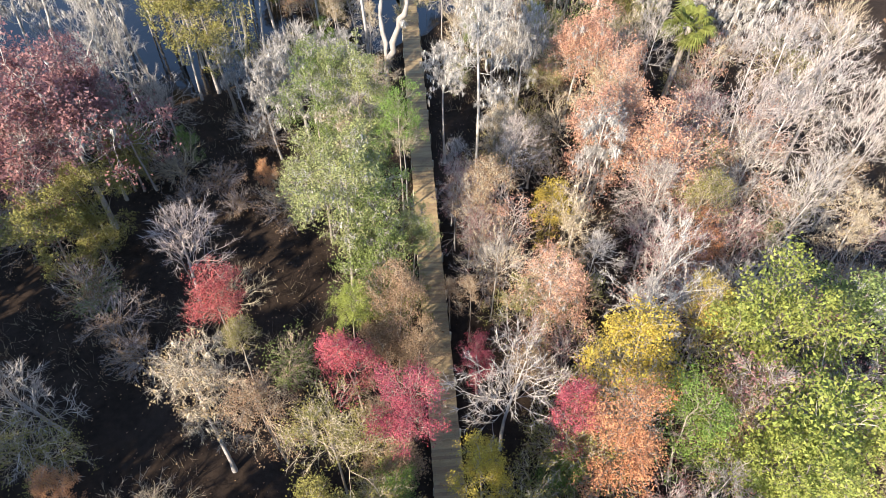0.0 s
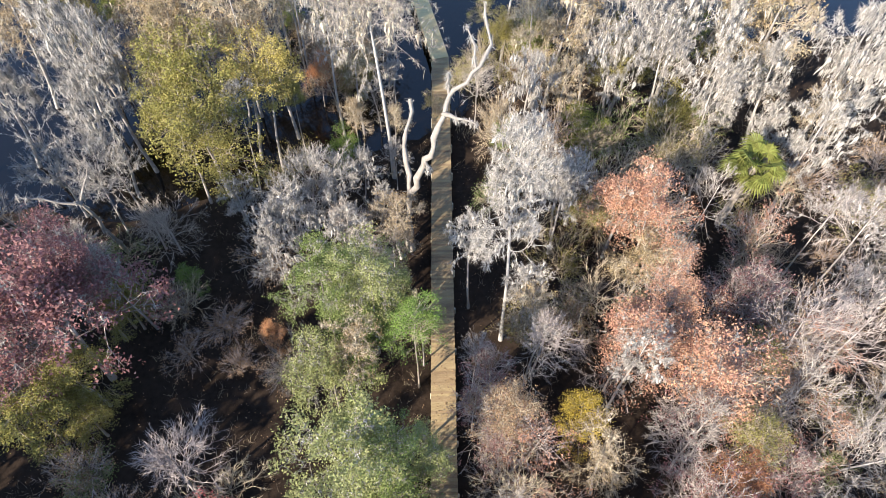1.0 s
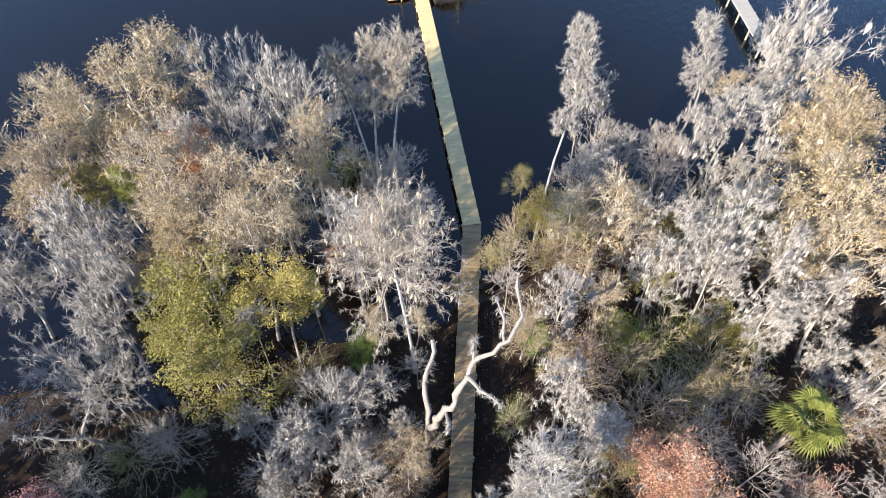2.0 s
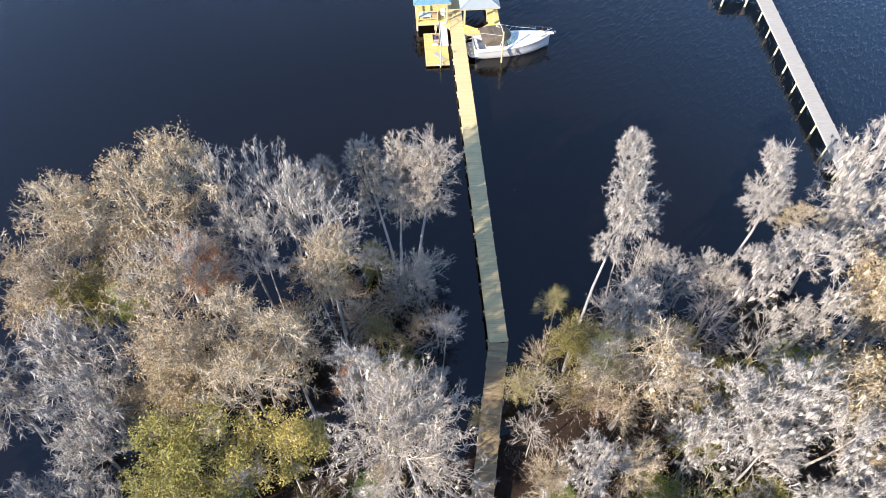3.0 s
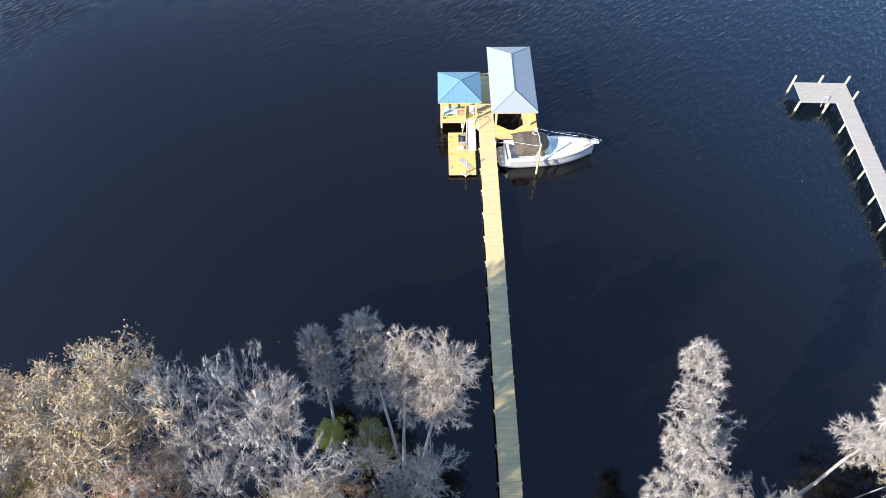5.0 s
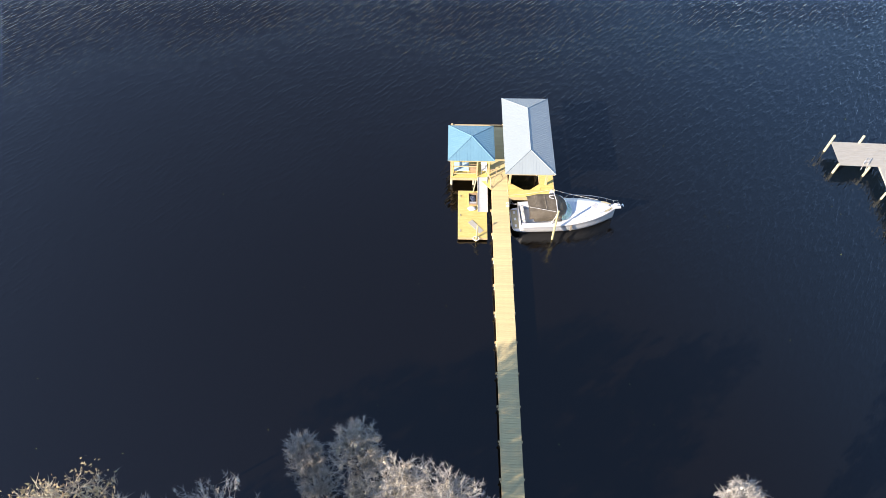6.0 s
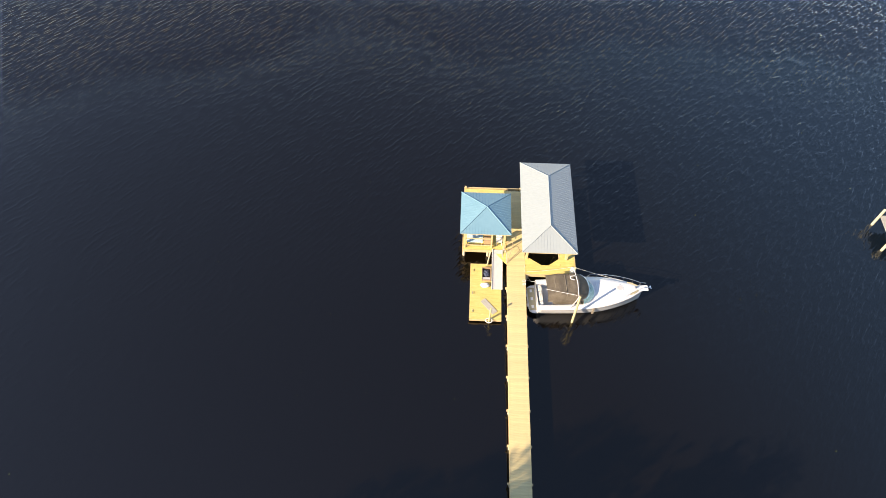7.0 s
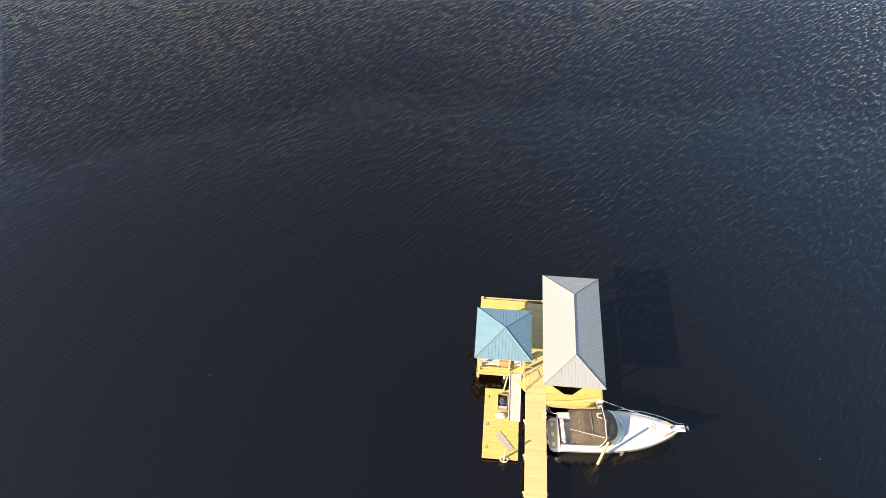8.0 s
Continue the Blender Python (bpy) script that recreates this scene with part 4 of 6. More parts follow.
for sgn in (-1, 1):
    prev = None
    for i in range(12):
        s = 0.005 + 0.44 * i / 11
        b, z = half_beam(s) - 0.045, sheer(s) + 0.045
        row = [bm.verts.new((LB * s, sgn * q, zz)) for q, zz in ((b, z), (b - 0.2, z + 0.05), (b - 0.26, z + 0.02), (b - 0.28, 0.55))]
        if prev:
            for j in range(3):
                bm.faces.new((prev[j], row[j], row[j + 1], prev[j + 1]))
        prev = row
part("coaming", bm, GELCOAT, boat, smooth=True)
part("cockpit_floor", box(bmesh.new(), 0.1, -0.92, 0.5, 3.1, 0.92, 0.56), GELCOAT, boat)
part("transom_bench", box(bmesh.new(), 0.12, -0.85, 0.56, 0.4, 0.85, 0.9, 0.05), GELCOAT, boat)
part("bench_cushion", box(bmesh.new(), 0.14, -0.6, 0.902, 0.38, 0.75, 0.97, 0.03), ROPE, boat, "tan bench cushion")
for y in (-0.7, 0.05, 0.6):
    part("grab_handle", pipe(bmesh.new(), [(0.05, y - 0.14, 0.95), (0.1, y - 0.12, 1.12), (0.1, y + 0.12, 1.12), (0.05, y + 0.14, 0.95)], 0.018), STEEL, boat)
part("helm_seat", box(bmesh.new(), 2.2, -0.75, 0.56, 2.7, -0.2, 1.15, 0.06), GELCOAT, boat)
platform = part("swim_platform", poly(bmesh.new(), [(0.03, -1.05), (0.03, 1.05), (-0.3, 1.03), (-0.5, 0.9), (-0.58, 0.6), (-0.6, 0), (-0.58, -0.6), (-0.5, -0.9), (-0.3, -1.03)], 0.36, 0.46), GELCOAT, boat)
part("mat", box(bmesh.new(), -0.52, -0.85, 0.461, -0.05, 0.85, 0.472), TAN_MAT, platform, "tan non-slip mat")
for y in (-0.6, 0.0, 0.6):
    bm = bmesh.new()
    box(bm, -0.36, y - 0.1, 0.473, -0.2, y + 0.12, 0.478)
    part("foot_plate", bm, PLASTIC, platform)
for y in (0.3, -0.45, 0.72):
    part("fender", rod(bmesh.new(), (-0.6, y - 0.1, 0.42), (-0.6, y + 0.1, 0.42), 0.07, 0.07, 10), PLASTIC, boat, "white rubber fender")

bm, prev = bmesh.new(), None
for i in range(25):
    f = i / 24
    x = 0.5 + 2.78 * f
    fall = max(0.0, (f - 0.72) / 0.28)
    z = 2.3 - 0.14 * max(0.0, 0.25 - f) / 0.25 - 0.42 * fall ** 1.6 - 0.035 * abs(math.sin(f * math.pi * 3.2))
    half = 0.98 - 0.1 * max(0.0, 0.3 - f) - 0.12 * fall
    row = []
    for j in range(17):
        q = -1 + j / 8
        z_ = z - 0.06 * q * q - 0.42 * max(0.0, (abs(q) - 0.78) / 0.22) ** 1.5 + 0.02 * noise.noise((f * 11, q * 6, 2)) * (1 + 1.5 * fall)
        row.append(bm.verts.new((x - 0.3 * fall * q * q, half * q * (1 + 0.06 * max(0.0, abs(q) - 0.8) / 0.2), z_)))
    if prev:
        for j in range(16):
            bm.faces.new((prev[j], row[j], row[j + 1], prev[j + 1]))
    prev = row
bmesh.ops.solidify(bm, geom=bm.faces[:], thickness=0.012)
canvas_top = part("canvas_top", bm, CANVAS, boat, "brown-grey canvas top", True)
for x, half, z in ((1.05, 0.94, 2.25), (1.72, 0.97, 2.3), (2.62, 0.95, 2.21)):
    part("seam", pipe(bmesh.new(), [(x, half * q, z - 0.06 * q * q - (0.3 if abs(q) > 0.95 else 0.02 * abs(q))) for q in (-1, -0.8, -0.5, 0, 0.5, 0.8, 1)], 0.016, 6), CANVAS, canvas_top)
for sgn in (-1, 1):
    bm = bmesh.new()
    vs = [bm.verts.new(p) for p in ((0.75, sgn * 0.99, 1.8), (2.5, sgn * 1.02, 1.84), (2.75, sgn * 1.05, 1.42), (0.9, sgn * 1.03, 1.42))]
    bm.faces.new(vs)
    bmesh.ops.solidify(bm, geom=bm.faces[:], thickness=0.01)
    part("side_curtain", bm, CANVAS, boat)
arch = [(2.0, -1.13, 1.05), (2.3, -1.11, 1.95), (2.42, -1.0, 2.28), (2.48, 0, 2.37), (2.42, 1.0, 2.28), (2.3, 1.11, 1.95), (2.0, 1.13, 1.05)]
part("radar_arch", pipe(bmesh.new(), arch, 0.026, 9), GELCOAT, boat)
part("antenna", pipe(bmesh.new(), [(2.3, 0.2, 2.38), (2.05, 0.25, 2.44), (2.05, 0.45, 2.44), (2.35, 0.5, 2.4)], 0.025), PLASTIC, boat)
part("antenna_pole", rod(bmesh.new(), (2.3, -0.95, 2.36), (0.35, -0.5, 2.5), 0.014, 0.01, 7), PLASTIC, boat)
bm, prev = bmesh.new(), None
for j in range(15):
    a = radians(-82 + 164 * j / 14)
    lo = Vector((2.75 + 0.98 * math.cos(a), 1.02 * math.sin(a), 1.36))
    hi = Vector((2.7 + 0.58 * math.cos(a), 0.95 * math.sin(a), 1.86))
    row = [bm.verts.new(lo), bm.verts.new(hi)]
    if prev:
        bm.faces.new((prev[0], row[0], row[1], prev[1]))
    prev = row
bmesh.ops.solidify(bm, geom=bm.faces[:], thickness=0.008)
windscreen = part("windscreen", bm, GLASS, boat, "curved aqua-tinted windscreen", True)
frame_low = [(2.75 + 0.98 * math.cos(radians(a)), 1.02 * math.sin(radians(a)), 1.36) for a in range(-82, 83, 12)]
frame_high = [(2.7 + 0.58 * math.cos(radians(a)), 0.95 * math.sin(radians(a)), 1.86) for a in range(-82, 83, 12)]
part("screen_frame", pipe(pipe(bmesh.new(), frame_low, 0.018, 6), frame_high, 0.018, 6), STEEL, windscreen)
for sgn in (-1, 1):
    bm = bmesh.new()
    top = [(LB * s, sgn * (half_beam(s) - 0.08), sheer(s) + 0.5 + 0.05 * s) for s in (0.52, 0.58, 0.66, 0.74, 0.82, 0.9, 0.96)]
    pipe(bm, [(LB * 0.48, sgn * (half_beam(0.48) - 0.08), sheer(0.48) + 0.06)] + top + [(LB * 1.01, sgn * 0.08, sheer(1) + 0.52)], 0.013)
    for s in (0.58, 0.66, 0.74, 0.82, 0.9, 0.96) if sgn > 0 else (0.6, 0.8, 0.96):
        rod(bm, (LB * s, sgn * (half_beam(s) - 0.08), sheer(s) + 0.04), (LB * s, sgn * (half_beam(s) - 0.08), sheer(s) + 0.5 + 0.05 * s), 0.01, 0.01, 6)
    part("bow_rail", bm, STEEL if sgn > 0 else PLASTIC, boat)
part("pulpit", box(bmesh.new(), 6.55, -0.2, sheer(0.97) + 0.03, 7.25, 0.2, sheer(0.97) + 0.1, 0.03), GELCOAT, boat)
part("anchor", pipe(bmesh.new(), [(7.0, 0, 1.5), (7.32, 0, 1.52), (7.4, 0.12, 1.5), (7.4, -0.12, 1.5)], 0.035), STEEL, boat)
bm = poly(bmesh.new(), [(5.95, -0.5), (6.12, -0.3), (6.18, 0), (6.12, 0.3), (5.95, 0.5), (6.25, 0.42), (6.62, 0.2), (6.72, 0), (6.62, -0.2), (6.25, -0.42)], sheer(0.9) + 0.1, sheer(0.9) + 0.145)
part("anchor_well", bm, TAN_MAT, boat, "tan non-slip anchor well")
part("windlass", rod(rod(bmesh.new(), (6.42, 0, sheer(0.9) + 0.14), (6.42, 0, sheer(0.9) + 0.26), 0.09, 0.07, 12), (6.42, 0, sheer(0.9) + 0.26), (6.42, 0, sheer(0.9) + 0.29), 0.05, 0.05, 12), STEEL, boat)
deck_hatch = part("deck_hatch", rod(bmesh.new(), (5.35, 0, 1.4), (5.35, 0, 1.56), 0.27, 0.25, 24), PLASTIC, boat)
part("lens", rod(bmesh.new(), (5.35, 0, 1.56), (5.35, 0, 1.572), 0.2, 0.19, 24), ALUMINIUM, deck_hatch)
pad = [(3.95, -0.62), (4.9, -0.5), (5.0, -0.42), (5.0, 0.42), (4.9, 0.5), (3.95, 0.62)]
part("sunpad_border", pipe(bmesh.new(), [(x, y, sheer(x / LB) + 0.28 - 0.1 * abs(y)) for x, y in pad + pad[:1]], 0.022, 6), PLASTIC, boat)
part("rub_rail", pipe(pipe(bmesh.new(), [(LB * i / 20, half_beam(min(i / 20, 0.99)) + 0.03, sheer(i / 20) - 0.03) for i in range(21)], 0.022, 6), [(LB * i / 20, -half_beam(min(i / 20, 0.99)) - 0.03, sheer(i / 20) - 0.03) for i in range(21)], 0.022, 6), ALUMINIUM, boat)
part("fender_strap", box(bmesh.new(), 3.5, -1.26, 0.45, 3.62, -1.18, 1.0, 0.01), CANVAS, boat)

mooring_pile = thing("mooring_pile", "tall yellowed timber pile outside the moored boat", "post", at=pose(3.7, 28.22, 0))
wpart("shaft", rod(bmesh.new(), (3.69, 28.2, -1.5), (3.68, 28.2, 3.2), 0.085, 0.07, 14), PILE_YELLOW, mooring_pile)


def rope(name_label, pts, sag=0.15):
    ob = thing("mooring_rope", name_label, "rope", "mooring ropes", at=pose(*pts[0]))
    line = []
    for a, b in zip(pts, pts[1:]):
        a, b = Vector(a), Vector(b)
        line += [a.lerp(b, k / 8) - Vector((0, 0, sag * 4 * (k / 8) * (1 - k / 8))) for k in range(8)]
    line.append(Vector(pts[-1]))
    wpart("line", pipe(bmesh.new(), line, 0.011, 5), ROPE, ob)


rope("pale mooring rope from the boat's bow to a deck post", [(3.85, 31.45, 1.6), (6.9, 30.45, 1.75)], 0.06)
rope("pale mooring rope slack between the pier and the boat's stern", [(0.55, 31.9, 1.0), (0.75, 31.0, 0.5), (1.45, 30.6, 1.1)], 0.1)
rope("pale mooring rope slack between the pier and the boat's stern", [(0.55, 31.5, 1.0), (1.0, 30.9, 0.55), (1.7, 30.7, 1.1)], 0.08)
rope("pale hose across the deck from the pier to the boat", [(0.7, 31.3, 1.1), (3.7, 31.55, 1.5)], 0.1)
for y in (30.42, 30.67):
    c = thing("dock_cleat", "pale cleat on the edge of the pier", "cleat", "cleats of the pier", at=pose(0.52, y, DECK))
    wpart("horn", pipe(bmesh.new(), [(0.52 + 0.1 * math.cos(a), y + 0.08 * math.sin(a), DECK + 0.03) for a in [i * math.pi / 5 for i in range(11)]], 0.02), PLASTIC, c)
bin_ = thing("bucket", "white bucket with coiled line on the deck corner", "bucket", at=pose(3.75, 31.5, DECK))
wpart("body", rod(bmesh.new(), (3.75, 31.5, DECK + 0.003), (3.75, 31.5, DECK + 0.4), 0.15, 0.18, 16), PLASTIC, bin_)
wpart("handle", pipe(bmesh.new(), [(3.58, 31.5, DECK + 0.38), (3.62, 31.5, DECK + 0.6), (3.75, 31.5, DECK + 0.68), (3.88, 31.5, DECK + 0.6), (3.92, 31.5, DECK + 0.38)], 0.015), STEEL, bin_)
bollard = thing("deck_post", "short timber post with a white cap on the deck corner", "post", at=pose(3.9, 31.4, DECK))
wpart("shaft", rod(bmesh.new(), (3.88, 31.42, DECK - 0.1), (3.88, 31.42, 1.62), 0.07, 0.07, 12), PILE_WHITE, bollard)

# ---- the neighbour's pier ----
far_pier = thing("neighbour_pier", "long bleached grey pier with an L-shaped head on pale pilings", "pier", at=pose(28.6, 25, 0))
AP = Vector((0.062, 0.998))
planks_joined("decking", far_pier, DECK_GREY, (27.414, -0.994), AP, (AP.y, -AP.x), 36.0, 1.36, 1.0, seed=11)
m_head = math.degrees(math.atan2(-0.17, 4.2))
head_at = pose(28.15, 35.95, 0, 0, 0, m_head)
bm = bmesh.new()
for i in range(17):
    box(bm, -2.1, -1.2 + i * 0.145, 0.97, 2.25, -1.2 + i * 0.145 + 0.135, 1.008, m=head_at)
tagged(wpart("head_decking", bm, DECK_GREY, far_pier), kind="stuff")
for w in (-0.6, 0.6):
    a, b = Vector((27.414, -0.994)) + Vector((AP.y, -AP.x)) * w, Vector((27.6, 2.0)) + Vector((AP.y, -AP.x)) * w + AP * 33
    wpart("stringer", rod(bmesh.new(), (a.x, a.y, 0.86), (b.x, b.y, 0.86), 0.09, 0.09, 4), DECK_GREY, far_pier)
for k in range(14):
    p = Vector((27.6, 2.0)) + AP * (33.0 - 2.6 - 2.48 * k)
    l, r = p - Vector((AP.y, -AP.x)) * 0.72, p + Vector((AP.y, -AP.x)) * 0.72
    piling(far_pier, l.x, l.y, -1.8, 0.98, 0.085, PILE_WHITE, (0.06, 0.04))
    piling(far_pier, r.x, r.y, -1.8, 0.98, 0.085, PILE_WHITE)
for x, y in ((-2.15, 1.2), (0.1, 1.28), (2.3, 1.25), (-2.15, -1.1), (0.1, -1.28), (2.36, -0.6)):
    q = head_at @ Vector((x, y, 0))
    piling(far_pier, q.x, q.y, -1.8, 1.75 if y > 0 or x > 2 else 1.0, 0.1, PILE_WHITE)
ladder = thing("swim_ladder", "aluminium swim ladder folded up on the pier head", "ladder", at=pose(27.9, 35.2, 1.01))
for x in (27.75, 28.1):
    wpart("rail", pipe(bmesh.new(), [(x, 34.75, 0.6), (x, 34.9, 1.15), (x + 0.5, 35.5, 1.1)], 0.025), ALUMINIUM, ladder)
for k in range(4):
    wpart("rung", pipe(bmesh.new(), [(27.75 + 0.1 * k, 34.95 + 0.14 * k, 1.14), (28.1 + 0.1 * k, 34.95 + 0.14 * k, 1.14)], 0.02), ALUMINIUM, ladder)


# ---- trees that stand out ----
def special_tree(name, label, style, seed, path, limb_scale, bark, twig, moss_n, moss, leaf_n=0, leaf=None):
    g = grow(style, seed, path, limb_scale * 1.1, 2.6, 0.5 if style == "dome" else 0.62)
    top = thing(name, label, "tree", "trees of the swamp", at=Matrix.Translation(path[0]))
    t, l = wood_meshes(g, name)
    meshes = [("trunk", t, bark), ("crown", l, twig)]
    if moss_n:
        meshes.append(("moss", moss_mesh(g, name, int(moss_n * 0.07), 0.6, int(moss_n * 2)), moss))
    if leaf_n:
        meshes.append(("foliage", leaf_mesh(g, name, leaf_n, 0.13, 0.2), leaf))
    for n, me, mt in meshes:
        ob = part(n, me, None, top)
        ob.matrix_parent_inverse = Matrix.Translation(path[0]).inverted()
        own_material(ob, mt)
        if n != "trunk":
            tagged(ob, kind="stuff")
    return top


special_tree("cypress_tree", "tall leaning white-trunked cypress draped in silver moss", "dome", 33,
             [(3.95, -1.8, -0.3), (4.25, -1.0, 2.0), (4.75, -0.1, 4.0), (5.4, 1.1, 5.4), (6.2, 2.3, 6.7), (7.0, 3.8, 8.0), (7.7, 5.2, 9.0), (8.1, 6.7, 9.6), (8.2, 8.4, 10.0)], 0.68, BLEACHED, TWIG, 5200, MOSS)
special_tree("cypress_tree", "tall straight white-trunked cypress with a wide moss-hung crown", "umbrella", 35,
             [(-5.2, -9.8, -0.2), (-5.3, -9.8, 3.5), (-5.5, -9.75, 7.0), (-5.7, -9.7, 10.0), (-5.85, -9.65, 12.0), (-5.9, -9.6, 13.4)], 1.3, BLEACHED, TWIG_GREY, 3400, MOSS_TAN)
special_tree("cypress_tree", "moss-draped cypress leaning far out over the water", "dome", 41,
             [(-6.2, 6.0, -0.6), (-6.6, 7.2, 2.0), (-7.2, 8.8, 4.4), (-7.8, 10.2, 6.2), (-8.2, 11.2, 7.4)], 0.66, BLEACHED, TWIG, 2400, MOSS_TAN)
special_tree("cypress_tree", "small moss-draped cypress leaning out over the water", "dome", 43,
             [(-10.0, 7.4, -0.6), (-10.1, 8.6, 2.2), (-10.4, 10.1, 4.5), (-10.6, 11.2, 6.0)], 0.55, BLEACHED, TWIG, 2000, MOSS)
special_tree("cypress_tree", "tall moss-draped cypress with a pale twin stem at the water", "dome", 45,
             [(-6.0, 5.6, -0.6), (-5.85, 6.5, 3.5), (-5.6, 7.6, 7.2), (-5.5, 8.5, 10.2)], 0.6, BLEACHED, TWIG, 2400, MOSS_TAN)
special_tree("cypress_tree", "moss-draped cypress with spreading arms beside the pier", "umbrella", 47,
             [(-5.0, 5.5, -0.6), (-4.6, 6.1, 3.5), (-4.0, 6.9, 7.2), (-3.5, 7.6, 10.2)], 0.66, BLEACHED, TWIG, 2000, MOSS_TAN)
special_tree("cypress_tree", "white-trunked cypress with heavy silver moss over the boardwalk", "dome", 37,
             [(-1.7, -22.5, -0.1), (-1.68, -22.2, 2.5), (-1.65, -21.9, 5.5), (-1.55, -21.0, 8.5), (-1.3, -20.0, 10.4), (-1.0, -19.4, 11.6)], 0.85, BLEACHED, TWIG, 2600, MOSS)
special_tree("cypress_tree", "crooked grey cypress at the bank with drooping moss-hung arms", "dome", 39,
             [(15.4, 3.6, -0.6), (15.6, 3.9, 3.3), (16.2, 4.45, 5.3), (16.0, 4.4, 8.3), (15.2, 4.4, 10.5), (14.6, 4.2, 12.3)], 0.6, BLEACHED, TWIG, 2200, MOSS)


def snag(label, stems, hang_moss=True, material=SNAG):
    """A dead tree without bark: each stem is a way with radii from its foot to its tip."""
    top = thing("dead_tree", label, "tree", "dead trees of the swamp", at=Matrix.Translation(stems[0][0]))
    for k, st in enumerate(stems):
        *pts, r0, r1 = st
        rng = np.random.default_rng(50 + k)
        fine = [Vector(pts[0])]
        for a, b in zip(pts, pts[1:]):
            a, b = Vector(a), Vector(b)
            n = max(2, int((b - a).length / 0.45))
            fine += [a.lerp(b, i / n) + Vector(rng.normal(0, 0.07, 3)) * (i < n) for i in range(1, n + 1)]
        m = len(fine) - 1
        v, f, sides = [], [], 9
        for i, p in enumerate(fine):
            ax = (fine[min(i + 1, m)] - fine[max(i - 1, 0)]).normalized()
            u = ax.orthogonal().normalized() if i == 0 else (u - ax * u.dot(ax)).normalized()
            w = ax.cross(u)
            r = (r0 + (r1 - r0) * i / m) * 0.8 * rng.uniform(0.78, 1.2)
            for q in range(sides):
                a = q * 2 * math.pi / sides
                bump = 1 + 0.55 * noise.noise((p.x * 1.7 + math.cos(a), p.y * 1.7 + math.sin(a), p.z * 1.3))
                v.append(p + (u * math.cos(a) + w * math.sin(a)) * r * bump)
            if i:
                o = (i - 1) * sides
                f += [(o + q, o + (q + 1) % sides, o + sides + (q + 1) % sides, o + sides + q) for q in range(sides)]
        f.append(tuple(range(m * sides, (m + 1) * sides)))
        f = np.array(f, dtype=object)
        ob = part("trunk" if k == 0 else "limb", raw_mesh("snag", v, f.tolist(), material, True), None, top)
        ob.matrix_parent_inverse = Matrix.Translation(stems[0][0]).inverted()
        hold = np.array([p for p in fine[len(fine) // 3:]])
        g = {"hang": hold, "rng": rng}
        if hang_moss:
            ob = tagged(part("moss", moss_mesh(g, "snag", 14, 0.45, 260), None, top), kind="stuff")
            ob.matrix_parent_inverse = Matrix.Translation(stems[0][0]).inverted()


snag("bleached forked dead trunk leaning over the boardwalk", [
    [(-5.3, -15.6, -0.3), (-5.05, -14.8, 4.4), (-5.03, -13.8, 6.2), (-4.38, -12.2, 8.6), 0.26, 0.12],
    [(-5.05, -14.9, 4.2), (-3.79, -15.2, 8.0), (-2.86, -14.4, 10.5), (-1.42, -14.4, 12.0), (-0.69, -13.6, 12.5), (-0.72, -12.3, 13.8), 0.24, 0.06],
    [(-1.6, -14.4, 11.8), (-1.5, -13.7, 12.6), (-1.75, -13.0, 13.2), 0.1, 0.05],
    [(-3.2, -14.7, 9.7), (-2.5, -16.0, 10.4), (-2.1, -16.6, 10.6), 0.12, 0.04],
    [(-2.86, -14.4, 10.5), (-2.75, -13.8, 11.3), 0.1, 0.06],
    [(-4.2, -15.05, 7.0), (-4.3, -16.3, 7.6), 0.11, 0.05],
])
snag("broken pale stub of a dead tree", [
    [(-10.2, -17.0, 0.1), (-10.6, -18.4, 4.0), (-11.3, -19.0, 6.2), 0.16, 0.07], [(-10.6, -18.4, 4.0), (-10.0, -19.4, 5.2), 0.1, 0.04]])
snag("grey crooked dead tree with bare stubs", [
    [(-21.5, -12.2, 0.1), (-21.3, -13.2, 4.5), (-21.6, -13.6, 6.4), 0.15, 0.09], [(-21.6, -13.6, 6.3), (-23.8, -13.6, 7.4), 0.09, 0.03], [(-21.5, -13.5, 6.0), (-20.6, -12.4, 7.6), 0.1, 0.04]])


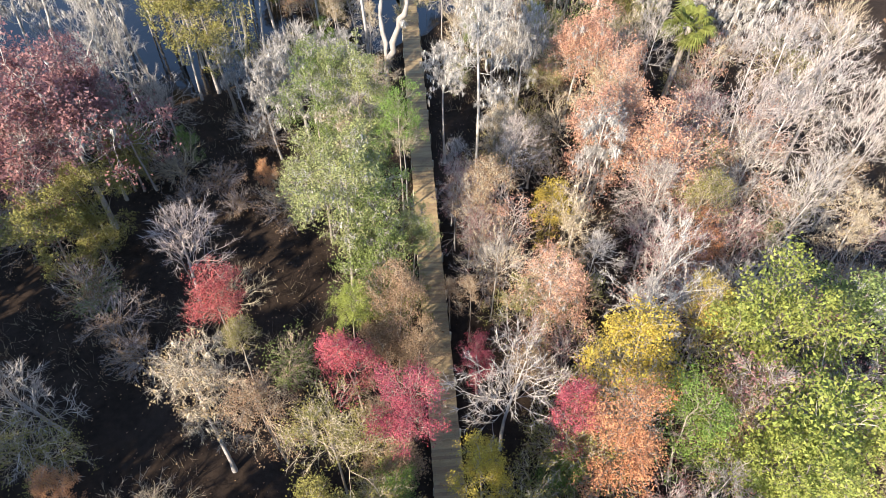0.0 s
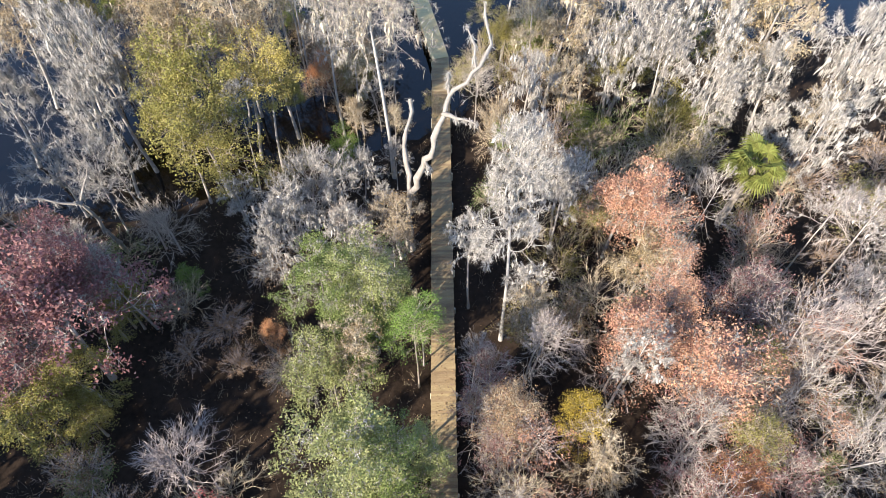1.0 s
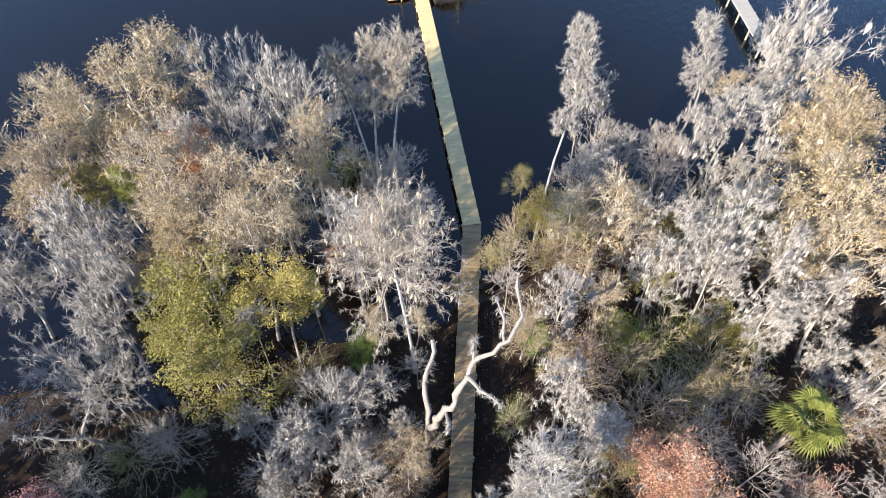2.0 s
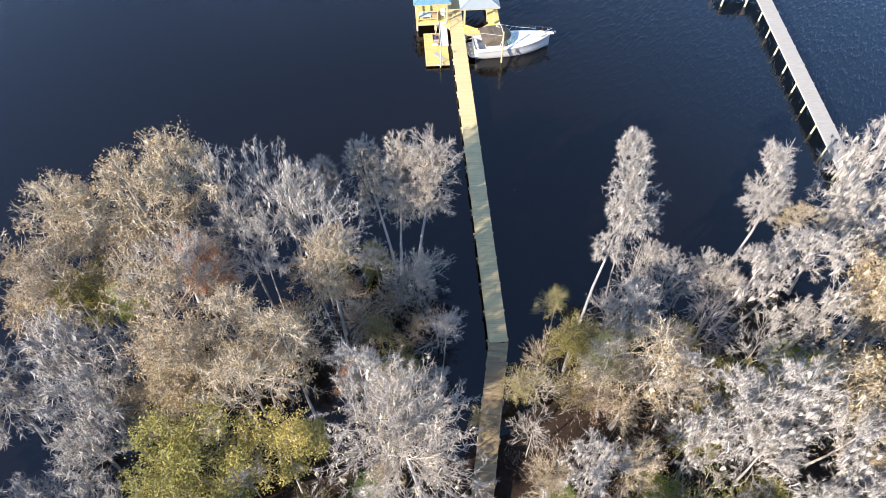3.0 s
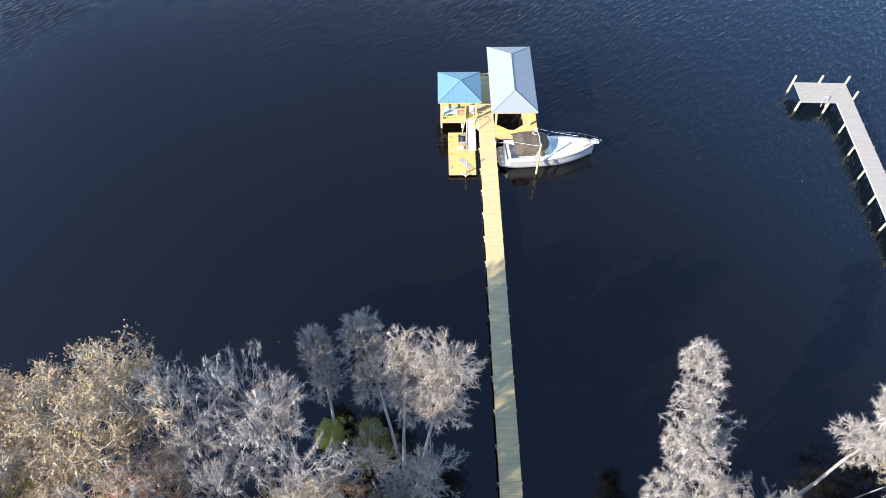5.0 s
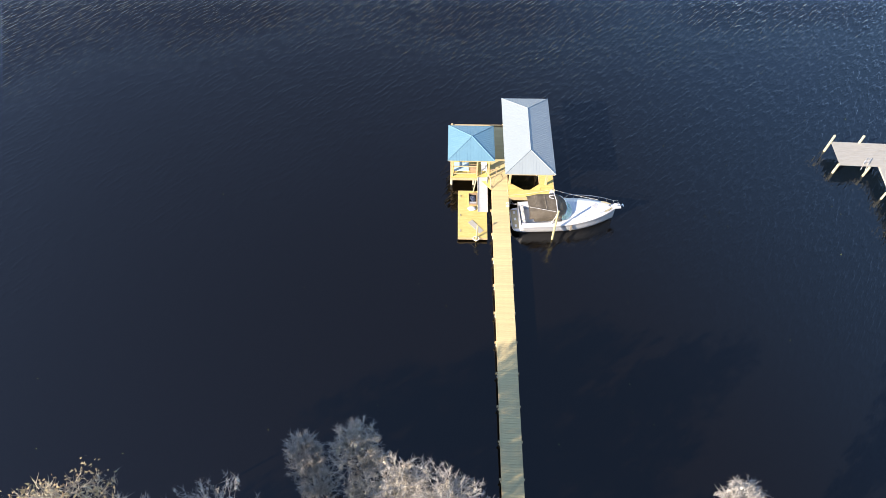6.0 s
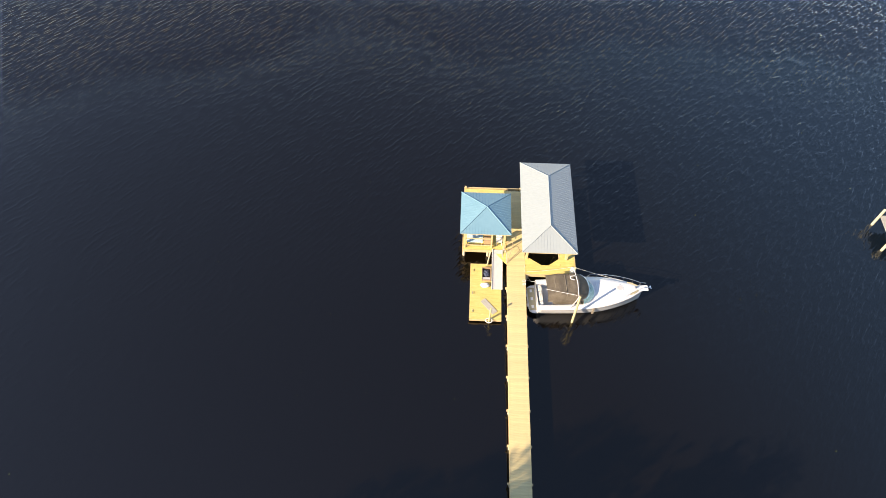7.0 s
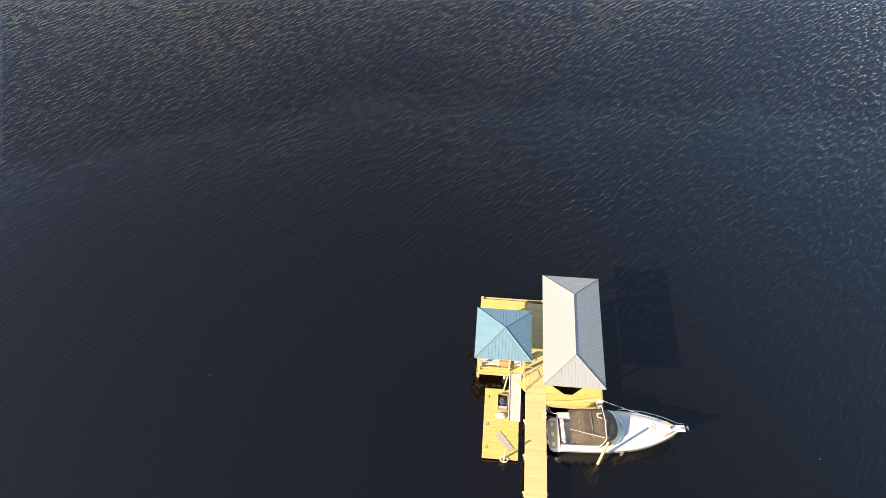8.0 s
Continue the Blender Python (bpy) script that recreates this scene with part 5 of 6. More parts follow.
def fan_palm(x, y, h, reach):
    """A fan palm: a ringed trunk and a head of round pleated fans on stalks."""
    top = thing("palm_tree", "fan palm with bright green pleated fronds", "palm", at=pose(x, y, floor_height(x, y)))
    rng = random.Random(77)
    bm = bmesh.new()
    for k in range(14):
        rod(bm, (0.02 * k, 0, -0.1 + h * k / 14), (0.02 * (k + 1), 0, -0.1 + h * (k + 1) / 14), 0.2, 0.17, 10)
    part("trunk", bm, BARK_DARK, top)
    for k in range(28):
        az, el = k * 2.4 + rng.uniform(-0.5, 0.5), radians(62 - 88 * (k / 20) + rng.uniform(-14, 14))
        span = reach * rng.uniform(0.75, 1.15)
        d = Vector((math.cos(az) * math.cos(el), math.sin(az) * math.cos(el), math.sin(el)))
        o = Vector((0.28, 0, h))
        hub = o + d * span * 0.5
        bm = rod(bmesh.new(), o, hub, 0.02, 0.012, 5)
        side = d.cross(Vector((0, 0, 1))).normalized()
        nor = side.cross(d).normalized()
        for q in range(19):
            a = radians(-125 + 250 * q / 18)
            ray = d * math.cos(a) + side * math.sin(a)
            L = span * 0.5 * (0.75 + 0.25 * math.cos(a)) * rng.uniform(0.88, 1.08)
            tip = hub + ray * L - Vector((0, 0, 0.38 * L))
            w = (nor.cross(ray)).normalized() * 0.06
            vs = [bm.verts.new(p) for p in (hub, hub + ray * L * 0.55 + w, tip, hub + ray * L * 0.55 - w)]
            mid = bm.verts.new(hub + ray * L * 0.55 + nor * 0.025)
            bm.faces.new((vs[0], vs[1], mid))
            bm.faces.new((vs[1], vs[2], mid))
            bm.faces.new((vs[2], vs[3], mid))
            bm.faces.new((vs[3], vs[0], mid))
        part("frond", bm, PALM_LEAF, top)


fan_palm(13.35, -17.7, 5.3, 1.95)

# ---- the swamp wood, tree by tree ----
plant("red", -16.2, -30.1, 6, 1.3)
plant("twigtan", -16.7, -36.0, 8, 2.1)
plant("russetb", -14.5, -36.2, 7, 1.5)
plant("oliveb", -12.4, -38.3, 8, 1.8)
plant("crimson", -10.0, -38.4, 8, 1.2)
plant("crimson", -11.1, -35.3, 7, 1.1)
plant("russet", -9.0, -33.2, 7, 1.2)
plant("yellowgreen", -10.8, -32.7, 6, 0.9)
plant("oliveb", -15.5, -32.5, 5, 1)
plant("twig", -23.3, -32.3, 6, 2.5)
plant("oliveb", -23.8, -33.8, 4, 1.8)
plant("orange", -22.8, -35.6, 3, 0.8)
plant("bright", -10.8, -39.5, 4, 0.9)
plant("darkshrub", -22.6, -25.6, 3, 1.5)
plant("darkshrub", -21.0, -28.1, 3, 1.7)
plant("rust", -2.5, -35.0, 8, 1.4)
plant("oliveb", -4.1, -34.6, 6, 1.4)
plant("upright", 0.3, -36.7, 10, 2.2)
plant("yellow", -1.1, -38.6, 8, 1.8)
plant("yellow", 3.1, -37.2, 7, 1.2)
plant("twig", -5.9, -38.2, 8, 2.1)
plant("crimson", -4.0, -39.8, 7, 1)
plant("orange", -3.1, -41.5, 8, 1.6)
plant("yellow", -7.5, -40.3, 5, 1.1)
plant("yellowgreen", 3.9, -39.6, 9, 2.6)
plant("yellowgreen", 4.1, -42.5, 9, 2.7)
plant("green", 8.3, -39.3, 8, 2.1)
plant("bright", 0.3, -41.3, 7, 1.6)
plant("twig", 0.4, -43.1, 6, 1.3)
plant("bright", -4.7, -40.5, 4, 0.9)
plant("yellowgreen", 1.7, -43.7, 8, 2)
plant("mosst", -0.6, -22.9, 7, 1.4)
plant("rust", 3.9, -26.1, 8.5, 2)
plant("rust", 5.7, -28.4, 8.5, 2.2)
plant("rust", 5.1, -25.2, 9, 1.5)
plant("mosst", 2.5, -27.3, 8, 1.3)
plant("twigpink", 5.1, -28.7, 6, 1.6)
plant("russetp", -3.1, -29.3, 6, 1.8)
plant("yellow", 0.2, -28.6, 5, 1.2)
plant("twigtan", 0.3, -31.1, 6, 1.8)
plant("twig", 4.2, -30.9, 7, 1.7)
plant("twigthin", 10.4, -27.7, 9, 2.1)
plant("twigthin", 12.1, -28.5, 9, 2.5)
plant("twig", 10.1, -32.9, 8, 2)
plant("twigpink", 9.7, -24.6, 6, 1.8)
plant("shrubtan", 9.6, -30.2, 4, 1.7)
plant("shrubgreen", 9.6, -33.0, 4, 1.3)
plant("orange", 5.3, -32.6, 5, 1.4)
plant("darkshrub", 11.0, -28.1, 4, 1.6)
plant("burgundy", -21.8, -20.3, 11, 3.2)
plant("mosst", -19.6, -17.8, 8, 1.5)
plant("olive", -20.3, -17.7, 5, 1.3)
plant("oliveyellow", -21.8, -21.8, 6, 1.5)
plant("olive", -23.7, -23.4, 6, 1.8)
plant("olive", -21.8, -23.4, 4, 1.2)
plant("bright", -17.4, -16.0, 2.6, 0.7)
plant("twigthin", -17.6, -27.2, 7, 2.3)
plant("green", -10.2, -22.1, 10, 1.5)
plant("yellowgreenp", -8.2, -21.8, 10, 1.6)
plant("bright", -6.5, -24.1, 9, 1.2)
plant("greenp", -10.4, -29.6, 11, 1.9)
plant("green", -8.8, -29.4, 9.5, 1.4)
plant("twigtan", -9.7, -23.7, 8, 1.5)
plant("ochre", -9.7, -24.4, 6, 0.9)
plant("shrubtan", -12.3, -23.0, 4, 1.2)
plant("orange", -13.2, -20.6, 3, 0.7)
plant("darkshrub", -15.2, -21.4, 2, 0.9)
plant("darkshrub", -17.7, -20.2, 2, 1.2)
plant("twig", -18.4, -12.9, 5, 2)
plant("upright", -21.6, -10.6, 8, 2)
plant("twig", -20.8, -16.0, 7, 1.9)
plant("olive", -20.8, -17.5, 4, 1.3)
plant("upright", -10.5, -13.0, 6, 2.5)
plant("mosst", -12.3, -17.2, 6, 1.8)
plant("mosst", -13.7, -13.5, 6, 1.3)
plant("twig", -26.0, -11.4, 6, 1.8)
plant("twigtan", -5.9, -16.1, 5, 1.5)
plant("mosst", 2.1, -14.6, 8, 1.6)
plant("mosst", 2.5, -17.6, 8, 1.7)
plant("twigtan", -0.4, -22.7, 6, 1.7)
plant("rust", 5.6, -18.5, 9, 1.8)
plant("rust", 6.3, -20.4, 8.5, 1.8)
plant("ochre", 5.6, -21.6, 6, 1.6)
plant("mosst", 7.5, -22.0, 6, 1.3)
plant("twig", 9.6, -19.8, 8, 1.8)
plant("shrubtan", 10.7, -15.3, 5, 1.7)
plant("shrubtan", 6.3, -15.4, 5, 1.9)
plant("twigpink", 9.9, -25.2, 6, 2.3)
plant("mosst", 16.9, -17.6, 9, 2.4)
plant("shrubtan", 13.1, -20.2, 4, 1.7)
plant("shrubolive", 4.7, -17.7, 4, 1.4)
plant("twigtan", -13.5, -6.3, 14, 2.7)
plant("twigtan", -10.8, -5.0, 14, 2.4)
plant("ochre", -16.5, -5.6, 13.5, 2.5)
plant("twigtan", -16.7, -2.5, 14, 2.6)
plant("twigtan", -13.1, -2.2, 14, 2.4)
plant("mosst", -20.0, -6.0, 12, 2.2)
plant("mosst", -23.7, -2.7, 12, 3.1)
plant("twigtan", -24.0, 0.4, 13, 2.8)
plant("upright", -24.1, -8.9, 9, 2.4)
plant("mosst", -21.1, -8.0, 10, 2.7)
plant("upright", -20.4, -10.0, 8, 2.1)
plant("oliveyellow", -15.5, -8.9, 11.2, 2.6)
plant("oliveyellow", -16.7, -9.4, 10, 1.5)
plant("olive", -14.6, -11.2, 9.6, 2.1)
plant("yellowo", -12.1, -8.0, 10.4, 1.7)
plant("olive", -10.5, -6.9, 7, 0.8)
plant("mosst", -7.8, -6.0, 12, 2)
plant("ochre", -7.1, -8.3, 6, 1.2)
plant("bright", -8.3, -9.2, 4, 1)
plant("shrubolive", -11.2, -10.2, 4, 1.6)
plant("mosst", -8.9, -12.2, 5, 1.7)
plant("mosst", -11.7, -13.9, 6, 2.1)
plant("twig", -19.3, -12.4, 4, 1.9)
plant("mosst", -13.6, -9.5, 9, 1.2)
plant("twigtan", 6.0, -5.7, 10, 3)
plant("mosst", 8.6, -6.0, 9, 2)
plant("shrubolive", 4.2, -3.7, 4, 1.6)
plant("twig", 1.9, -3.4, 4, 1.4)
plant("mosst", 10.2, -7.3, 10, 2.3)
plant("mosst", 13.8, -7.0, 11, 2.8)
plant("mosst", 15.5, -8.8, 10, 2.4)
plant("ochrep", 18.2, -6.7, 12, 3.2)
plant("ochrep", 21.4, -3.1, 12, 3.1)
plant("twigtan", 17.3, -9.9, 11, 2.5)
plant("mosst", 17.9, -12.6, 9, 2.5)
plant("mosst", 3.2, -9.8, 8, 1.7)
plant("twigtan", 5.5, -10.1, 7, 1.9)
plant("mosst", 9.0, -9.2, 8, 2.3)
plant("mosst", 12.1, -9.7, 9, 2.3)
plant("mosst", 14.7, -11.1, 8, 2.1)
plant("bright", 1.9, -10.3, 4, 0.9)
plant("shrubtan", 3.8, -13.0, 4, 2.1)
plant("twigtan", 2.8, -11.7, 5, 1.4)
plant("shrubgreen", 8.9, -11.2, 4, 2.1)
plant("shrubtan", 11.4, -12.6, 5, 2.1)
plant("shrubtan", 8.4, -14.4, 4, 1.8)
plant("shrubtan", 6.7, -12.0, 4, 1.7)
plant("shrubgreen", -0.1, -14.3, 3, 1.1)
plant("mosst", 3.2, -16.3, 6, 1.5)
plant("mosst", 16.6, -15.2, 6, 1.6)
plant("twigtan", -22.7, 3.5, 13, 2.1)
plant("twigb", -5.0, 4.4, 6, 2.3)
plant("twigb", -7.5, 5.5, 6, 1.6)
plant("yellowgreen", -10.0, 7.1, 4, 0.7)
plant("twigtan", -19.9, 2.0, 12, 2)
plant("orangeb", -16.1, 1.5, 12, 2)
plant("twigtan", -9.5, -0.0, 13, 2)
plant("upright", -13.0, 1.5, 13, 1.6)
plant("mosst", 7.9, 3.6, 10.4, 1.5)
plant("mosst", 10.0, 5.0, 9.0, 1.2)
plant("twigb", 9.2, 3.2, 7.0, 1.4)
plant("upright", 8.4, 1.8, 8, 1.9)
plant("oliveb", 3.4, 0.8, 4.9, 1.1)
plant("twig", 12.7, 0.7, 7.5, 2)
plant("mosst", 13.5, -0.1, 10, 1.7)
plant("twigtan", 16.9, 3.2, 10, 1.3)
plant("burgundy", -23.1, -21.1, 9, 2)
plant("burgundy", -21.3, -18.1, 10, 1.7)
plant("mosst", 8.2, -0.2, 8, 2.3)
plant("twigtan", 5.5, -4.9, 9, 2.1)
plant("twig", 12.8, -0.1, 7, 1.9)
plant("mosst", 15.4, 0.4, 11, 2.3)
plant("upright", 13.4, -3.9, 9, 2)
plant("mosst", 17.3, -1.8, 10, 2.4)
plant("twig", -3.9, 0.6, 5, 1.6)
plant("orange", -16.2, 1.0, 12, 1.2)
plant("twig", -4.1, -31.8, 6, 1.2)
plant("twigtan", -2.3, -33.8, 6, 1.1)
plant("russetp", -3.9, -35.8, 5, 1.1)
plant("twig", -0.3, -33.2, 7, 1.1)
plant("twigmoss", 16.6, -26.3, 10, 2.6)
plant("twigmoss", 15.4, -23.8, 10, 2.3)
plant("twigmoss", 16.2, -29.7, 9, 2.4)
plant("twigmoss", 14.4, -26.1, 7, 1.9)
plant("twig", 12.8, -31.7, 7, 1.8)
plant("twigmoss", 15.4, -21.9, 8, 1.7)
plant("twigtan", 12.5, -34.8, 7, 1.7)
plant("olive", 12.1, -11.5, 5, 1.6)
plant("yellowgreen", 6.9, -10.5, 4, 1.4)
plant("olive", 9.1, -8.0, 7, 1.2)
plant("shrubolive", 11.9, -7.5, 6, 1.3)
plant("twig", 0.8, -7.0, 6, 1.5)
plant("twigtan", 1.2, -10.0, 5, 1.3)
plant("twigb", -11.8, -14.2, 6, 1.7)
plant("twig", -9.1, -15.3, 5, 1.4)
plant("ochre", -16.0, -5.3, 12, 1.4)
plant("olive", -23.0, 1.9, 10, 1.6)
plant("russetb", -16.6, 4.2, 9, 1.2)
plant("shrubolive", 11.3, -14.7, 5, 1.7)
plant("twig", 8.9, -16.8, 5, 1.5)
plant("shrubgreen", 14.1, -11.9, 4, 1.6)
plant("twigtan", -6.0, -23.0, 7, 1.1)
plant("greenp", -7.2, -28.8, 6, 1)
plant("russet", -8.5, -34.3, 5, 1)
plant("mosst", -2.9, -20.2, 8, 1.2)
plant("twigpink", -4.4, -27.0, 6, 1.2)
plant("mosst", 22.6, 5.4, 12, 3.5)
plant("mosst", 20.3, 2.7, 10, 2.5)
plant("mosst", 24.5, 2.2, 12, 3.5)
plant("twigtan", 20.6, -1.9, 10, 2.4)
plant("ochrep", 23.5, -1.8, 11, 2.9)
plant("mosst", 21.1, -12.9, 11, 2.1)
plant("mosst", 20.8, -15.5, 9, 2.1)
plant("twigtan", 19.1, -16.0, 8, 1.7)
plant("twig", 15.1, -31.1, 8, 1.8)
plant("twigpink", 13.2, -35.0, 6, 1.6)
plant("russetp", 11.6, -28.3, 7, 1.6)
plant("twigpink", -3.7, -29.2, 5, 1)
plant("russetb", -5.5, -32.7, 5, 0.8)
plant("crimson", -6.0, -35.4, 4, 0.8)
plant("twig", -4.1, -25.2, 6, 1)
plant("russetb", -6.1, -31.7, 4, 0.8)
plant("mosst", 14.4, -12.2, 8, 2.1)
plant("shrubolive", 10.3, -14.5, 4, 1.5)
plant("twig", 12.7, -15.2, 5, 1.7)
plant("shrubgreen", 7.7, -10.6, 3, 1.6)
plant("russetp", 12.8, -20.5, 6, 1.8)
plant("shrubolive", 4.1, -17.0, 4, 1.4)
plant("olive", 3.9, -2.0, 5, 1.3)
plant("shrubolive", 1.3, -3.6, 4, 1.1)
plant("yellowgreen", 5.8, -2.8, 4.5, 1.3)
plant("olive", 13.6, -4.7, 5, 1.6)
plant("yellowgreen", 16.4, -3.6, 5, 1.5)
plant("shrubolive", 17.6, -5.4, 5, 1.5)
plant("yellowgreen", -19.8, -0.3, 11, 1)
plant("twigtan", -10.2, 1.9, 9, 1.7)
plant("twigb", -5.2, 4.9, 5, 2.1)
plant("twigtan", -6.5, -5.5, 9, 1.7)
plant("darkshrub", -9.0, -0.9, 4, 1.6)
plant("russetb", -12.5, 0.4, 7, 1.8)
plant("ochre", -17.8, -4.7, 10, 1.8)
plant("orangeb", -14.1, -3.2, 9, 1.7)
plant("shrubtan", -8.4, 1.5, 5, 1.5)
plant("shrubolive", -1.7, -5.2, 2.5, 1)
plant("shrubolive", 0.6, -3.3, 3, 1)
plant("twigtan", -19.8, 5.0, 15.2, 2.8)
plant("twigtan", -22.4, 5.0, 14.8, 2.6)
plant("twigtan", -24.2, 6.2, 12.6, 2.2)
plant("twigtan", -27.2, 1.5, 12.5, 2.8)
plant("mosst", -27.6, -4.0, 11.0, 2.6)
plant("twigb", -3.7, -1.1, 7.4, 1.2)
plant("twigtan", -17.4, 5.0, 15.6, 2.3)
plant("uprighttan", -14.6, 4.2, 15.2, 2.6)
plant("uprighttan", -12.1, 5.8, 14.8, 2.9)
plant("uprighttan", -10.6, 4.2, 14.2, 2.4)
plant("uprighttan", -9.7, 1.8, 14.6, 2)
plant("yellowgreen", -10.1, 7.5, 2.4, 1)
plant("olive", -7.7, 6.6, 3.4, 1.3)
plant("twigb", -6.2, 4.6, 4, 1.6)
plant("upright", -17.0, 1.5, 13.5, 2.4)

# understorey along the boardwalk
for kind, x, y, h, r in (
    ("green", -8.6, -23.2, 6.2, 1.7), ("greenp", -10.6, -24.6, 6.6, 1.6), ("green", -7.2, -21.2, 5.2, 1.3), ("green", -9.2, -20.4, 5.6, 1.5),
    ("green", -9.4, -30.4, 6.4, 1.7), ("olive", -8.4, -31.6, 4.0, 1.2), ("russet", -9.4, -34.0, 4.2, 1.3), ("russetb", -10.2, -36.6, 4.4, 1.4),
    ("oliveb", -11.2, -37.4, 4.4, 1.5), ("russet", -10.6, -38.6, 4.0, 1.2), ("oliveb", -11.4, -40.2, 4.4, 1.6), ("russetb", -12.4, -42.4, 4.6, 1.7),
    ("olive", -13.6, -40.2, 4.2, 1.5), ("twigtan", -6.6, -19.0, 4.4, 1.3), ("twig", -6.4, -16.6, 3.8, 1.3), ("twig", -7.6, -17.6, 4.6, 1.5),
    ("mosst", -8.4, -16.2, 5.2, 1.5), ("mosst", -6.9, -13.9, 4.2, 1.3), ("twigb", -5.2, -10.9, 4.4, 1.1), ("mosst", -7.4, -11.4, 5.0, 1.4),
    ("twigtan", -4.9, -7.9, 4.8, 1.2), ("twig", -5.3, -5.4, 5.0, 1.3), ("twigb", -3.9, -3.2, 4.2, 1.1),
):
    plant(kind, x, y, h, r)

# brushwood at the water's edge, brown west of the pier and olive-tan east of it
for kind, x, y, h, r in (
    ("russetb", -6.8, 3.4, 3.4, 1.5), ("darkshrub", -8.6, 3.0, 3.2, 1.6), ("russetb", -5.4, 1.4, 3.2, 1.4), ("oliveb", -7.6, 1.2, 4.2, 1.5),
    ("darkshrub", -4.6, 2.6, 2.6, 1.3), ("russetb", -9.6, 5.0, 3.6, 1.4), ("olive", -6.2, -1.6, 4.2, 1.3), ("russetb", -8.0, -2.8, 5.0, 1.6),
    ("orange", -8.8, -2.2, 5.4, 0.9), ("shrubtan", 2.6, -1.6, 3.6, 1.5), ("oliveb", 4.8, -0.6, 4.6, 1.4), ("twig", 6.6, 0.2, 6.0, 1.7),
    ("oliveb", 6.2, -2.2, 5.2, 1.6), ("twig", 8.6, -2.2, 6.8, 1.8), ("shrubolive", 7.6, -1.0, 4.6, 1.5), ("twigb", 10.4, 1.6, 7.2, 1.7),
    ("oliveb", 10.2, -2.6, 5.6, 1.6), ("twig", 11.6, -1.8, 7.4, 1.8), ("twigb", 12.2, 2.4, 7.0, 1.6), ("olive", 11.4, -4.8, 5.4, 1.4),
):
    plant(kind, x, y, h, r)

# low growth between the trees, thickest on the drier side of the boardwalk
low = random.Random(23)
for k in range(110):
    x, y = low.uniform(-27, 26), low.uniform(-45, -4)
    off = x - 0.2153 * y
    if abs(off) < 2.2 or y > shore(x) - 1 or (off < 0 and low.random() < 0.2):
        continue
    plant(low.choice(("shrubtan", "shrubtan", "twig", "shrubtan", "russetb", "darkshrub", "shrubolive") if off > 0 else ("darkshrub", "shrubtan", "darkshrub", "shrubgreen")),
          x, y, low.uniform(2.2, 5.5) if off > 0 else low.uniform(1.2, 2.6), low.uniform(1.2, 2.2))

# dense thicket of thin young trees on the drier side
thicket = random.Random(61)
for k in range(50):
    y = thicket.uniform(-46, -23)
    x = 0.2153 * y + thicket.uniform(2.0, 17)
    plant(thicket.choice(("twig", "twigpink", "twigpink", "russetb", "twig", "russetp", "twigthin", "oliveb", "twig")), x, y, thicket.uniform(4.0, 7.5), thicket.uniform(1.5, 2.5))

# woods going on beyond the view: unseen trees, added mainly to cast shade
outer = random.Random(19)
for k in range(36):
    x, y = outer.uniform(-43, -28.5), outer.uniform(-62, -12)
    plant("far", x, y, outer.uniform(10, 14.5), outer.uniform(2.8, 3.8))
for k in range(26):
    plant("far", outer.uniform(-28, -13), outer.uniform(-62, -49), outer.uniform(10, 13), outer.uniform(2.8, 3.8))
for k in range(16):
    x, y = outer.uniform(-26, 36), outer.uniform(-62, -4)
    if (x < 26 and y > -45.5) or abs(x - 0.2153 * y) < 3:
        continue
    plant("far", x, y, outer.uniform(7, 11), outer.uniform(2.4, 3.4))

